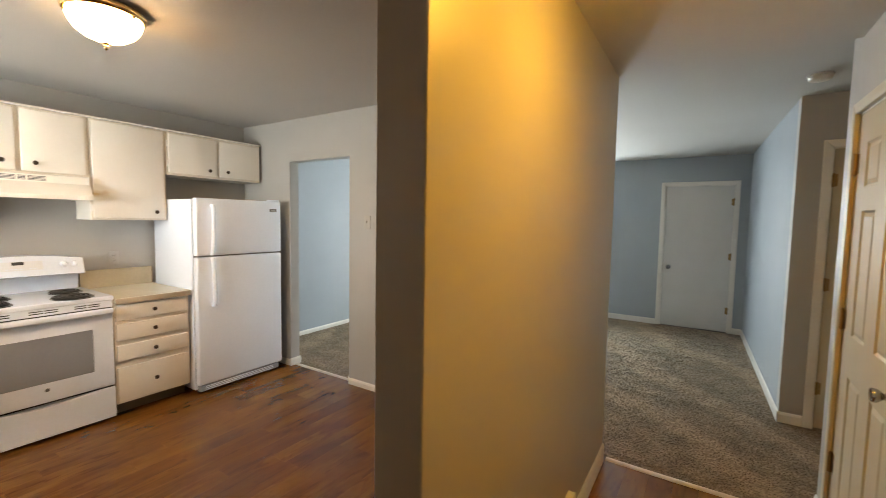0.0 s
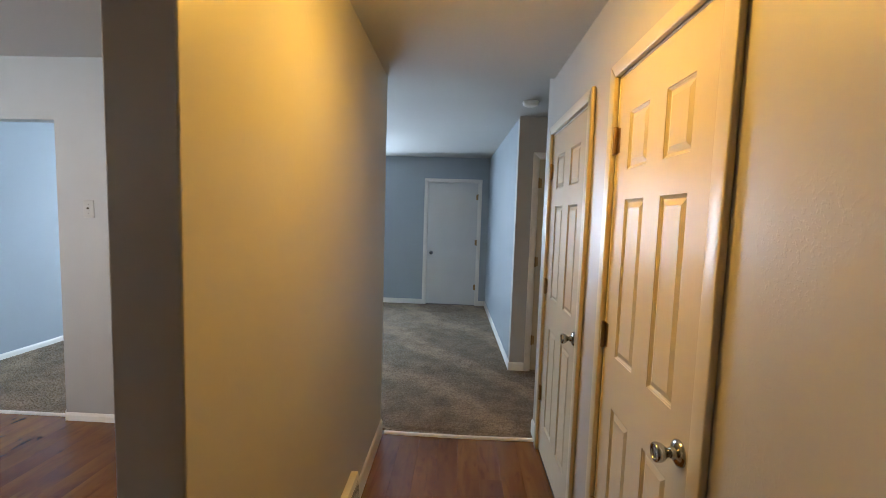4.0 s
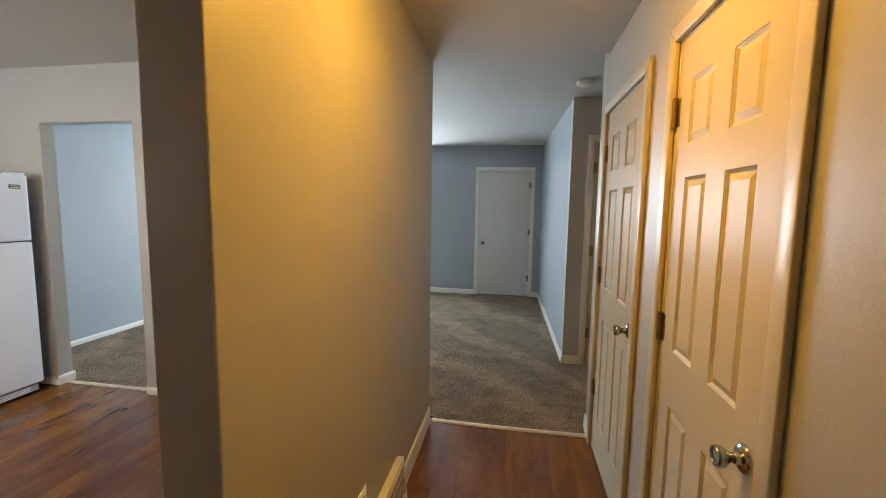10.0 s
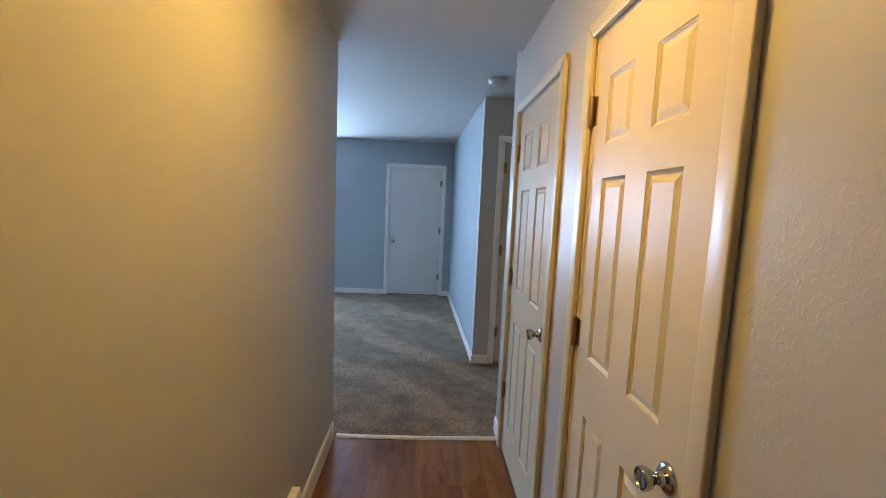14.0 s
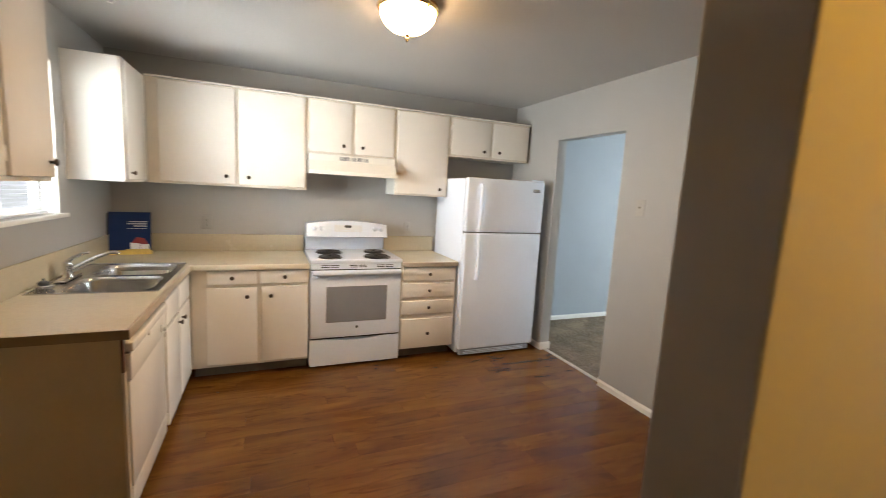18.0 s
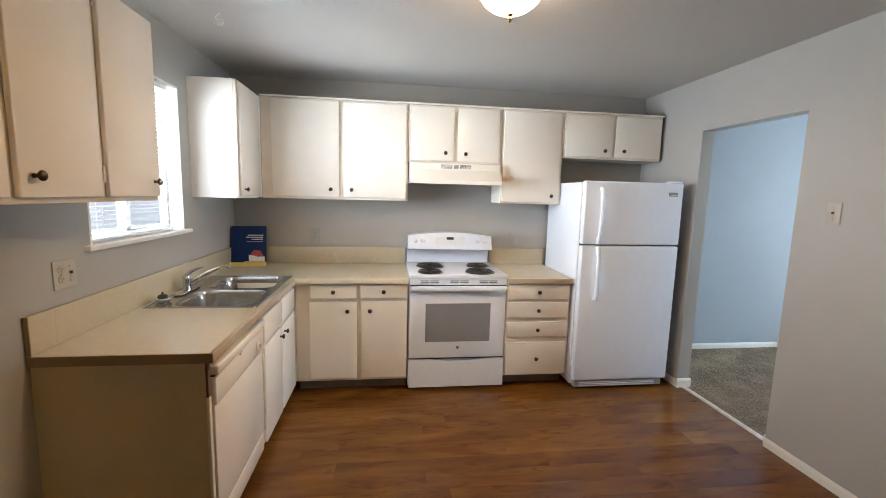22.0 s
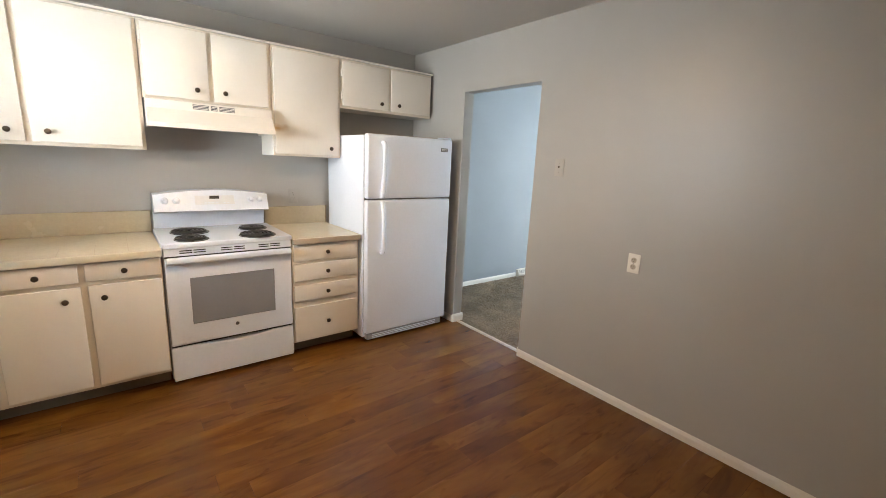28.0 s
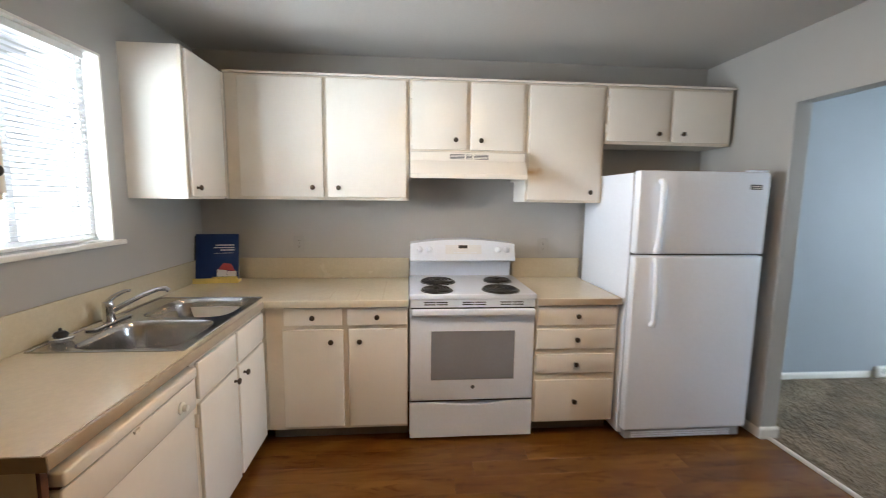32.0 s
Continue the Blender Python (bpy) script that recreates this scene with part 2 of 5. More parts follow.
def floor_wood():
    """Red-brown hickory-look laminate: long grain, dark streaks, a tone per plank."""
    m, n, l, b = shader("laminate_hickory", 0.22)
    b.inputs["Specular IOR Level"].default_value = 0.45
    info = n.new("ShaderNodeObjectInfo")
    co = n.new("ShaderNodeTexCoord")
    off = n.new("ShaderNodeVectorMath"); off.operation = "MULTIPLY_ADD"
    comb = n.new("ShaderNodeCombineXYZ")
    for k in range(3):
        l.new(info.outputs["Random"], comb.inputs[k])
    off.inputs[1].default_value = (37, 53, 0)
    l.new(comb.outputs[0], off.inputs[0]); l.new(co.outputs["Object"], off.inputs[2])

    def tex(scale, stretch, detail=6, dist=0.0):
        mp = n.new("ShaderNodeMapping")
        mp.inputs["Scale"].default_value = stretch
        l.new(off.outputs[0], mp.inputs[0])
        t = n.new("ShaderNodeTexNoise")
        t.inputs["Scale"].default_value, t.inputs["Detail"].default_value, t.inputs["Distortion"].default_value = scale, detail, dist
        l.new(mp.outputs[0], t.inputs["Vector"])
        return t

    broad = tex(2.0, (2.6, 0.7, 1), 4, 0.8)
    grain = tex(7, (4, 0.35, 1), 6, 0.4)
    knots = tex(3.2, (4.4, 1.15, 1), 5, 1.3)
    streak = tex(2.6, (5.5, 0.8, 1), 6, 1.4)
    base = ramp(n, l, broad.outputs[0], [(0.28, (0.108, 0.040, 0.0085)), (0.5, (0.160, 0.064, 0.0125)), (0.74, (0.228, 0.098, 0.021))])
    g = ramp(n, l, grain.outputs[0], [(0.30, (0.88, 0.85, 0.82)), (0.68, (1, 1, 1))])
    s = ramp(n, l, streak.outputs[0], [(0.30, (0.62, 0.54, 0.47)), (0.46, (1, 1, 1))])
    mix = n.new("ShaderNodeMix"); mix.data_type, mix.blend_type = "RGBA", "MULTIPLY"; mix.inputs[0].default_value = 1
    l.new(base.outputs[0], mix.inputs[6]); l.new(g.outputs[0], mix.inputs[7])
    mix2 = n.new("ShaderNodeMix"); mix2.data_type, mix2.blend_type = "RGBA", "MULTIPLY"; mix2.inputs[0].default_value = 0.55
    l.new(mix.outputs[2], mix2.inputs[6]); l.new(s.outputs[0], mix2.inputs[7])
    kr = ramp(n, l, knots.outputs[0], [(0.57, (1, 1, 1)), (0.68, (0.56, 0.44, 0.34))])
    mix3 = n.new("ShaderNodeMix"); mix3.data_type, mix3.blend_type = "RGBA", "MULTIPLY"; mix3.inputs[0].default_value = 0.6
    l.new(mix2.outputs[2], mix3.inputs[6]); l.new(kr.outputs[0], mix3.inputs[7])
    tone = n.new("ShaderNodeMapRange")
    tone.inputs[3].default_value, tone.inputs[4].default_value = 0.95, 1.05
    l.new(info.outputs["Random"], tone.inputs[0])
    hsv = n.new("ShaderNodeHueSaturation")
    l.new(mix3.outputs[2], hsv.inputs["Color"]); l.new(tone.outputs[0], hsv.inputs["Value"])
    l.new(hsv.outputs[0], b.inputs["Base Color"])
    rr = n.new("ShaderNodeMapRange")
    rr.inputs[3].default_value, rr.inputs[4].default_value = 0.17, 0.26
    l.new(grain.outputs[0], rr.inputs[0]); l.new(rr.outputs[0], b.inputs["Roughness"])
    bp = n.new("ShaderNodeBump"); bp.inputs["Strength"].default_value, bp.inputs["Distance"].default_value = 0.05, 0.001
    l.new(grain.outputs[0], bp.inputs["Height"]); l.new(bp.outputs[0], b.inputs["Normal"])
    return m


def carpet_mat():
    m, n, l, b = shader("carpet_taupe", 0.95)
    b.inputs["Specular IOR Level"].default_value = 0.1
    t = noise_tex(n, l, 6.0, 5)
    t2 = noise_tex(n, l, 42, 5)
    b.inputs["Sheen Weight"].default_value, b.inputs["Sheen Roughness"].default_value = 0.25, 0.4
    r = ramp(n, l, t.outputs[0], [(0.30, (0.185, 0.143, 0.098)), (0.70, (0.300, 0.236, 0.165))])
    r2 = ramp(n, l, t2.outputs[0], [(0.34, (0.70, 0.68, 0.65)), (0.66, (1.10, 1.09, 1.07))])
    mix = n.new("ShaderNodeMix"); mix.data_type, mix.blend_type = "RGBA", "MULTIPLY"; mix.inputs[0].default_value = 1
    l.new(r.outputs[0], mix.inputs[6]); l.new(r2.outputs[0], mix.inputs[7])
    # vacuum-brushed nap in uneven bands, its lighter sheen put into the colour
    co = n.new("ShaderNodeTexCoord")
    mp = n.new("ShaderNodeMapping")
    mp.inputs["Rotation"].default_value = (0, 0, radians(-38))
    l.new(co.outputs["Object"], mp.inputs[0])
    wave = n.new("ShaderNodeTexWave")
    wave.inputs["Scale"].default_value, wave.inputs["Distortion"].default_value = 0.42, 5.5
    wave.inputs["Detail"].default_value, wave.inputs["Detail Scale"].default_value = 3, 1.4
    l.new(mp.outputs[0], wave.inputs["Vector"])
    nap_sheen = ramp(n, l, wave.outputs[0], [(0.62, (0.93, 0.93, 0.93)), (0.92, (1.30, 1.28, 1.25))])
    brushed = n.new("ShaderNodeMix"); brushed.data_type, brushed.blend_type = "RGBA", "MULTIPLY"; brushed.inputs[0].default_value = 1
    l.new(mix.outputs[2], brushed.inputs[6]); l.new(nap_sheen.outputs[0], brushed.inputs[7])
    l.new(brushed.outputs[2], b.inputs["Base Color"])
    bp = n.new("ShaderNodeBump"); bp.inputs["Strength"].default_value, bp.inputs["Distance"].default_value = 0.32, 0.006
    l.new(t2.outputs[0], bp.inputs["Height"]); l.new(bp.outputs[0], b.inputs["Normal"])
    return m


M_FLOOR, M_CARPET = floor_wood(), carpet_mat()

# ---- mesh helpers ----
def box(bm, x0, x1, y0, y1, z0, z1):
    vs = [bm.verts.new((x, y, z)) for x in (x0, x1) for y in (y0, y1) for z in (z0, z1)]
    for f in ((0, 1, 3, 2), (4, 6, 7, 5), (0, 4, 5, 1), (2, 3, 7, 6), (0, 2, 6, 4), (1, 5, 7, 3)):
        bm.faces.new([vs[k] for k in f])
    return vs


def bevel(bm, w, seg=2):
    bmesh.ops.bevel(bm, geom=list(bm.edges), offset=w, segments=seg, profile=0.5, affect="EDGES", clamp_overlap=True)


def rbox(x0, x1, y0, y1, z0, z1, r=0.004, seg=2):
    bm = bmesh.new()
    box(bm, x0, x1, y0, y1, z0, z1)
    if r:
        bevel(bm, r, seg)
    return bm


def lathe(profile, segs=32, axis="z"):
    """A solid of revolution from (radius, height) pairs about z, x or y."""
    bm = bmesh.new()
    rings = []
    for rad, h in profile:
        ring = []
        for k in range(segs):
            a = 2 * math.pi * k / segs
            c, s = rad * math.cos(a), rad * math.sin(a)
            ring.append(bm.verts.new({"z": (c, s, h), "x": (h, c, s), "y": (c, h, s)}[axis]))
        rings.append(ring)
    for p, q in zip(rings, rings[1:]):
        for k in range(segs):
            bm.faces.new((p[k], p[(k + 1) % segs], q[(k + 1) % segs], q[k]))
    for ring in (rings[0], rings[-1]):
        if len({tuple(v.co) for v in ring}) > 2:
            bm.faces.new(ring)
    bmesh.ops.remove_doubles(bm, verts=bm.verts, dist=1e-6)
    bmesh.ops.recalc_face_normals(bm, faces=bm.faces)
    return bm


def tube(points, r, segs=12):
    """A round bar along points."""
    bm = bmesh.new()
    pts = [Vector(p) for p in points]
    rings = []
    side = None
    for k, p in enumerate(pts):
        d = (pts[min(k + 1, len(pts) - 1)] - pts[max(k - 1, 0)]).normalized()
        if side is None:
            side = d.orthogonal().normalized()
        side = (side - d * side.dot(d)).normalized()
        up = d.cross(side)
        rad = r[k] if isinstance(r, (list, tuple)) else r
        rings.append([bm.verts.new(p + rad * (math.cos(2 * math.pi * j / segs) * side + math.sin(2 * math.pi * j / segs) * up)) for j in range(segs)])
    for p, q in zip(rings, rings[1:]):
        for j in range(segs):
            bm.faces.new((p[j], p[(j + 1) % segs], q[(j + 1) % segs], q[j]))
    bm.faces.new(rings[0]); bm.faces.new(rings[-1])
    bmesh.ops.recalc_face_normals(bm, faces=bm.faces)
    return bm


def moved(bm, m):
    bmesh.ops.transform(bm, matrix=m, verts=bm.verts)
    return bm


def mesh_of(name, bm, material, smooth=False):
    me = bpy.data.meshes.new(name)
    bmesh.ops.recalc_face_normals(bm, faces=bm.faces)
    bm.to_mesh(me)
    bm.free()
    me.materials.append(material)
    if smooth:
        for p in me.polygons:
            p.use_smooth = max(abs(c) for c in p.normal) < 0.9995
        me.set_sharp_from_angle(angle=radians(50))
    return me


def part(name, bm, material, parent=None, label="", smooth=False):
    ob = new(name, mesh_of(name, bm, material, smooth))
    if parent is not None:
        ob.parent = parent
    if label:
        ob["label"] = label
    return ob


def thing(name, label, category, group="", at=(0, 0, 0), rz=0):
    ob = new(name)
    ob.empty_display_size = 0.1
    ob.matrix_basis = pose(*at, 0, 0, rz)
    return tagged(ob, label, category, group)


def setting(name, bm, material, label, category, smooth=False):
    return tagged(part(name, bm, material, None, "", smooth), label, category, kind="structure")


def wall_with_holes(along, a0, a1, t0, t1, z0, z1, holes=()):
    """A wall running along x or y from a0 to a1, between t0 and t1 across; holes: (from, to, sill, head)."""
    bm = bmesh.new()

    def put(p, q, lo, hi):
        if q - p > 1e-4 and hi - lo > 1e-4:
            box(bm, *((p, q, t0, t1) if along == "x" else (t0, t1, p, q)), lo, hi)

    at = a0
    for h0, h1, lo, hi in sorted(holes):
        put(at, h0, z0, z1)
        put(h0, h1, z0, lo)
        put(h0, h1, hi, z1)
        at = h1
    put(at, a1, z0, z1)
    return bm


# ---- plan, in metres ----
CEIL, HALL_CEIL = 2.45, 2.368
XB, YS, YN = -4.28, -0.965, 2.695         # kitchen back wall, window wall, wall to the living room
XP0, XP1, YP = -0.619, -0.486, 0.701     # partition beside the hall
XR = 0.544                               # closet wall
YF, XL = 6.93, -4.325                    # living room: far wall, side wall
DOORWAY = (-3.516, -2.704, -0.05, 2.048)
D2, D1 = (0.938, 1.566), (1.888, 2.636)   # closet doors along the hall
DH = 2.012
WIN_K = (-3.40, -2.54, 1.255, 2.13)
WIN_L = (-3.95, -1.46, 0.95, 2.14)
LDOOR = (-0.565, 0.268, -0.05, 2.045)
DOOR3 = (0.712, 1.472, -0.05, 2.062)

setting("wall_west", wall_with_holes("y", YS - 0.14, YN + 0.10, XB - 0.14, XB, -0.1, 2.6), M_WALL, "light grey painted kitchen wall behind the range", "wall")
setting("wall_south", wall_with_holes("x", XB, -0.62, YS - 0.14, YS, -0.1, 2.6, [WIN_K]), M_WALL, "light grey painted wall with the kitchen window", "wall")
setting("wall_north", wall_with_holes("x", XB, XP0, YN, YN + 0.10, -0.1, 2.6, [DOORWAY]), M_WALL, "light grey wall with an open doorway to the carpeted room", "wall")
SKEW = 0.0088      # the hall face of the partition drifts by this much a metre


def askew(bm):
    for v in bm.verts:
        if v.co.x > XP0 + 0.05:
            v.co.x -= SKEW * (v.co.y - YP)
    return bm


bm = askew(wall_with_holes("y", YP, YN + 0.02, XP0, XP1, -0.1, 2.6))
bmesh.ops.bevel(bm, geom=[e for e in bm.edges if abs(e.verts[0].co.z - e.verts[1].co.z) > 1 and e.verts[0].co.y < YP + 0.01],
                offset=0.006, segments=3, profile=0.5, affect="EDGES")
setting("wall_partition", bm, M_WALL, "painted partition wall lit yellow by the hall lamp", "wall")
setting("wall_east", wall_with_holes("y", -4.60, 2.85, XR, XR + 0.12, -0.1, 2.6, [(*D2, -0.1, DH), (*D1, -0.1, DH)]), M_WALL_HALL, "cream-lit hall wall with two closet doors", "wall")
# unseen entry walls, set far back to cut light bounced onto the partition
setting("wall_unseen_end", wall_with_holes("x", -0.76, 1.3, -4.74, -4.60, -0.1, 2.6), M_WALL, "plain unseen end wall, set far back to cut bounced light", "wall")
setting("wall_unseen_west", wall_with_holes("y", -4.60, YS - 0.14, -0.76, -0.62, -0.1, 2.6), M_WALL, "plain unseen side wall of the added deep entry", "wall")
setting("wall_closet", wall_with_holes("y", YS, 2.73, XR + 0.62, XR + 0.72, -0.1, 2.6), M_WALL, "plain back wall of the closets", "wall")
setting("wall_passage", wall_with_holes("x", XR + 0.12, 2.3, 2.73, 2.85, -0.1, 2.6), M_WALL, "plain wall of the side passage", "wall")
setting("wall_passage_end", wall_with_holes("y", 2.85, 4.03, 2.2, 2.3, -0.1, 2.6), M_WALL, "plain end wall of the side passage", "wall")
setting("wall_jog", wall_with_holes("x", 0.515, 2.3, 4.03, 4.15, -0.1, 2.6, [DOOR3]), M_WALL, "grey painted wall corner beside a white door", "wall")
bm = bmesh.new()
vs = box(bm, 0.515, 0.66, 4.15, YF, -0.1, 2.6)
for v in vs:
    if v.co.y > 5:
        v.co.x -= 0.078
setting("wall_living_east", bm, M_WALL_BLUE, "blue-grey living room side wall", "wall")
setting("wall_living_north", wall_with_holes("x", XL - 0.14, 0.66, YF, YF + 0.14, -0.1, 2.6, [LDOOR, WIN_L]), M_WALL_BLUE, "blue-grey far wall with a white door and a window", "wall")
setting("wall_living_west", wall_with_holes("y", YN + 0.10, YF, XL - 0.14, XL, -0.1, 2.6), M_WALL_BLUE, "blue-grey living room wall seen through the doorway", "wall")
bm = bmesh.new(); box(bm, XL - 0.2, 2.4, -4.8, YF + 0.2, CEIL, CEIL + 0.14)
setting("ceiling", bm, M_CEIL, "off-white painted ceiling", "ceiling")
bm = bmesh.new(); box(bm, XP1 - 0.02, XR, -4.60, YN, HALL_CEIL, CEIL - 0.002)
setting("ceiling_hall", bm, M_CEIL, "slightly lower off-white hall ceiling", "ceiling")
bm = bmesh.new(); box(bm, XL - 0.2, 2.4, -4.8, YF + 0.2, -0.2, -0.012)
setting("floor_slab", bm, M_TOE, "dark subfloor under the boards", "floor")


def door_backing(name, bm, label):
    return setting(name, bm, M_WALL, label, "wall")


bm = bmesh.new(); box(bm, LDOOR[0] - 0.1, LDOOR[1] + 0.1, YF + 0.16, YF + 0.2, -0.1, 2.3)
door_backing("wall_behind_door", bm, "plain wall closing the space behind the door")
bm = bmesh.new(); box(bm, DOOR3[0] - 0.1, DOOR3[1] + 0.1, 4.17, 4.2, -0.1, 2.3)
door_backing("wall_behind_door_side", bm, "plain wall closing the space behind the side door")

# ---- kitchen cabinets ----
FB, FS = -3.60, -0.34      # door faces of the back run and of the window run
UB, US = -3.955, -0.648    # the same for the wall cabinets
CT = 0.892                 # worktop height


def place(face, front):
    """Maps width, depth from the face and height to world boxes; face "x" looks along +x, "y" along +y."""
    def to(u0, u1, v0, v1, z0, z1):
        return (front + v0, front + v1, u0, u1, z0, z1) if face == "x" else (u0, u1, front + v0, front + v1, z0, z1)
    return to


KNOB = {a: mesh_of("knob", lathe([(0.0005, 0), (0.0075, 0.0), (0.006, 0.004), (0.005, 0.012), (0.011, 0.016), (0.0155, 0.021), (0.0150, 0.025), (0.010, 0.029), (0.0005, 0.030)], 20, a), M_BRONZE, True) for a in "xy"}


def knob(parent, face, front, u, z):
    ob = new("knob", KNOB[face])
    ob.location = (front, u, z) if face == "x" else (u, front, z)
    ob.parent = parent
    ob["label"] = "dark bronze round knob"
    return ob


def cabinet(name, label, face, front, u0, u1, depth, z0, z1, doors=(), drawers=(), group="", toe=0.0, hinges=(), hollow=False):
    """A painted cabinet: carcass and face frame with overlay doors and drawers.
    doors: (u0, u1, z0, z1, knob u, knob z); drawers: (u0, u1, z0, z1)."""
    to = place(face, front)
    ob = thing(name, label, "cabinet", group)
    g = 0.0015
    bm = bmesh.new()
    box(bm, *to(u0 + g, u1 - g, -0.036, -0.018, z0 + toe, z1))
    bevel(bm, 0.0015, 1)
    part("face_frame", bm, M_CAB_SHADED, ob)
    bm = bmesh.new()
    if hollow:
        box(bm, *to(u0 + g, u0 + 0.018, -depth + g, -0.0365, z0 + toe, z1))
        box(bm, *to(u1 - 0.018, u1 - g, -depth + g, -0.0365, z0 + toe, z1))
        box(bm, *to(u0 + 0.018, u1 - 0.018, -depth + g, -0.0365, z0 + toe, z0 + toe + 0.018))
    else:
        box(bm, *to(u0 + g, u1 - g, -depth + g, -0.0365, z0 + toe, z1))
        bevel(bm, 0.0015, 1)
    part("carcass", bm, M_CAB, ob)
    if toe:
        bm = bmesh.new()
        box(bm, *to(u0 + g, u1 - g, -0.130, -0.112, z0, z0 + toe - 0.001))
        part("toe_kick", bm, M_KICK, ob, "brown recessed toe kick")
    for a, b, lo, hi, ku, kz in doors:
        d = part("door", rbox(*to(a, b, -0.0175, 0, lo, hi), 0.0045, 3), M_CAB, ob, smooth=True)
        if ku is not None:
            knob(d, face, front, ku, kz)
    for a, b, lo, hi in drawers:
        d = part("drawer_front", rbox(*to(a, b, -0.0175, 0, lo, hi), 0.0045, 3), M_CAB, ob, smooth=True)
        knob(d, face, front, (a + b) / 2, (lo + hi) / 2)
    for u, z in hinges:
        part("hinge", rbox(*to(u - 0.006, u + 0.006, -0.0178, -0.003, z - 0.028, z + 0.028), 0.003, 2), M_CAB, ob, "painted-over surface hinge", True)
    return ob


def greasy_paint(at):
    """The cabinet paint with a brown grease run spreading from one spot."""
    m = M_CAB.copy()
    m.name = "cabinet_paint_greasy"
    n, l = m.node_tree.nodes, m.node_tree.links
    b = n["Principled BSDF"]
    old = b.inputs["Base Color"].links[0].from_socket
    co = n.new("ShaderNodeTexCoord")
    wob = noise_tex(n, l, 14, 4)
    mp = n.new("ShaderNodeMapping")
    mp.inputs["Location"].default_value = (0, -at[0] * 5.0, -at[1] * 15)
    mp.inputs["Scale"].default_value = (0, 5.0, 15)
    l.new(co.outputs["Object"], mp.inputs[0])
    ln = n.new("ShaderNodeVectorMath"); ln.operation = "LENGTH"
    l.new(mp.outputs[0], ln.inputs[0])
    ad = n.new("ShaderNodeMath"); ad.operation = "MULTIPLY_ADD"
    ad.inputs[1].default_value = 0.9
    l.new(wob.outputs[0], ad.inputs[0]); l.new(ln.outputs["Value"], ad.inputs[2])
    r = ramp(n, l, ad.outputs[0], [(0.45, (0.62, 0.42, 0.20)), (1.0, (1, 1, 1))])
    r.color_ramp.elements[1].position = 1.0
    mix = n.new("ShaderNodeMix"); mix.data_type, mix.blend_type = "RGBA", "MULTIPLY"; mix.inputs[0].default_value = 0.85
    l.new(old, mix.inputs[6]); l.new(r.outputs[0], mix.inputs[7])
    l.new(mix.outputs[2], b.inputs["Base Color"])
    return m


UZ = 1.458
cabinet("wall_cabinet", "cream painted wall cabinet with two tall slab doors", "x", UB, -0.645, 0.4865, 0.325, UZ, 2.222,
        [(-0.566, -0.056, UZ + 0.020, 2.208, -0.121, UZ + 0.078), (-0.030, 0.466, UZ + 0.020, 2.208, 0.040, UZ + 0.078)], group="wall cabinets")
cabinet("wall_cabinet", "short cream painted wall cabinet above the range hood", "x", UB, 0.4872, 1.2548, 0.325, 1.775, 2.222,
        [(0.504, 0.855, 1.79, 2.208, 0.784, 1.850), (0.883, 1.229, 1.79, 2.208, 0.948, 1.848)], group="wall cabinets",
        hinges=[(0.499, 1.84), (0.499, 2.13)])
cabinet("wall_cabinet", "cream painted wall cabinet with one slab door, stained by grease", "x", UB, 1.255, 1.7835, 0.325, UZ, 2.222,
        [(1.268, 1.760, UZ + 0.016, 2.208, 1.691, UZ + 0.070)], group="wall cabinets", hinges=[(1.2615, 1.55)])
for ch in bpy.data.objects:
    if ch.name.startswith("door") and ch.parent and ch.parent.get("label", "").endswith("stained by grease"):
        ch.data.materials[0] = greasy_paint((1.285, 1.655))
cabinet("wall_cabinet", "low cream painted wall cabinet over the refrigerator", "x", UB, 1.7837, 2.672, 0.325, 1.852, 2.222,
        [(1.800, 2.220, 1.870, 2.205, 2.144, 1.919), (2.244, 2.656, 1.870, 2.205, 2.315, 1.922)], group="wall cabinets", hinges=[(1.793, 1.95), (1.793, 2.12)])
cabinet("wall_cabinet", "cream painted corner wall cabinet beside the window", "y", US, -3.952, -3.520, 0.32, UZ, 2.232,
        [(-3.944, -3.538, UZ + 0.014, 2.218, -3.585, UZ + 0.060)], group="wall cabinets")
cabinet("wall_cabinet", "cream painted wall cabinet with three slab doors, lit warm", "y", US, -2.516, -1.395, 0.32, UZ, 2.20,
        [(-2.508, -2.172, UZ + 0.018, 2.190, -2.462, UZ + 0.080), (-2.142, -1.804, UZ + 0.018, 2.190, -1.853, UZ + 0.080),
         (-1.776, -1.410, UZ + 0.018, 2.190, -1.702, UZ + 0.079)], group="wall cabinets", hinges=[(-2.157, 1.555), (-2.157, 2.135)])

tagged(part("corner_filler", rbox(-3.9722, -3.9515, -0.6675, -0.6462, UZ + 0.002, 2.220, 0.001, 1), M_CAB), "cream corner filler strip between wall cabinets", "filler")
tagged(part("cabinet_top_moulding", rbox(UB - 0.03, UB + 0.008, -0.645, 2.674, 2.2225, 2.236, 0.003), M_CAB), "thin cream moulding along the wall cabinet tops", "moulding")

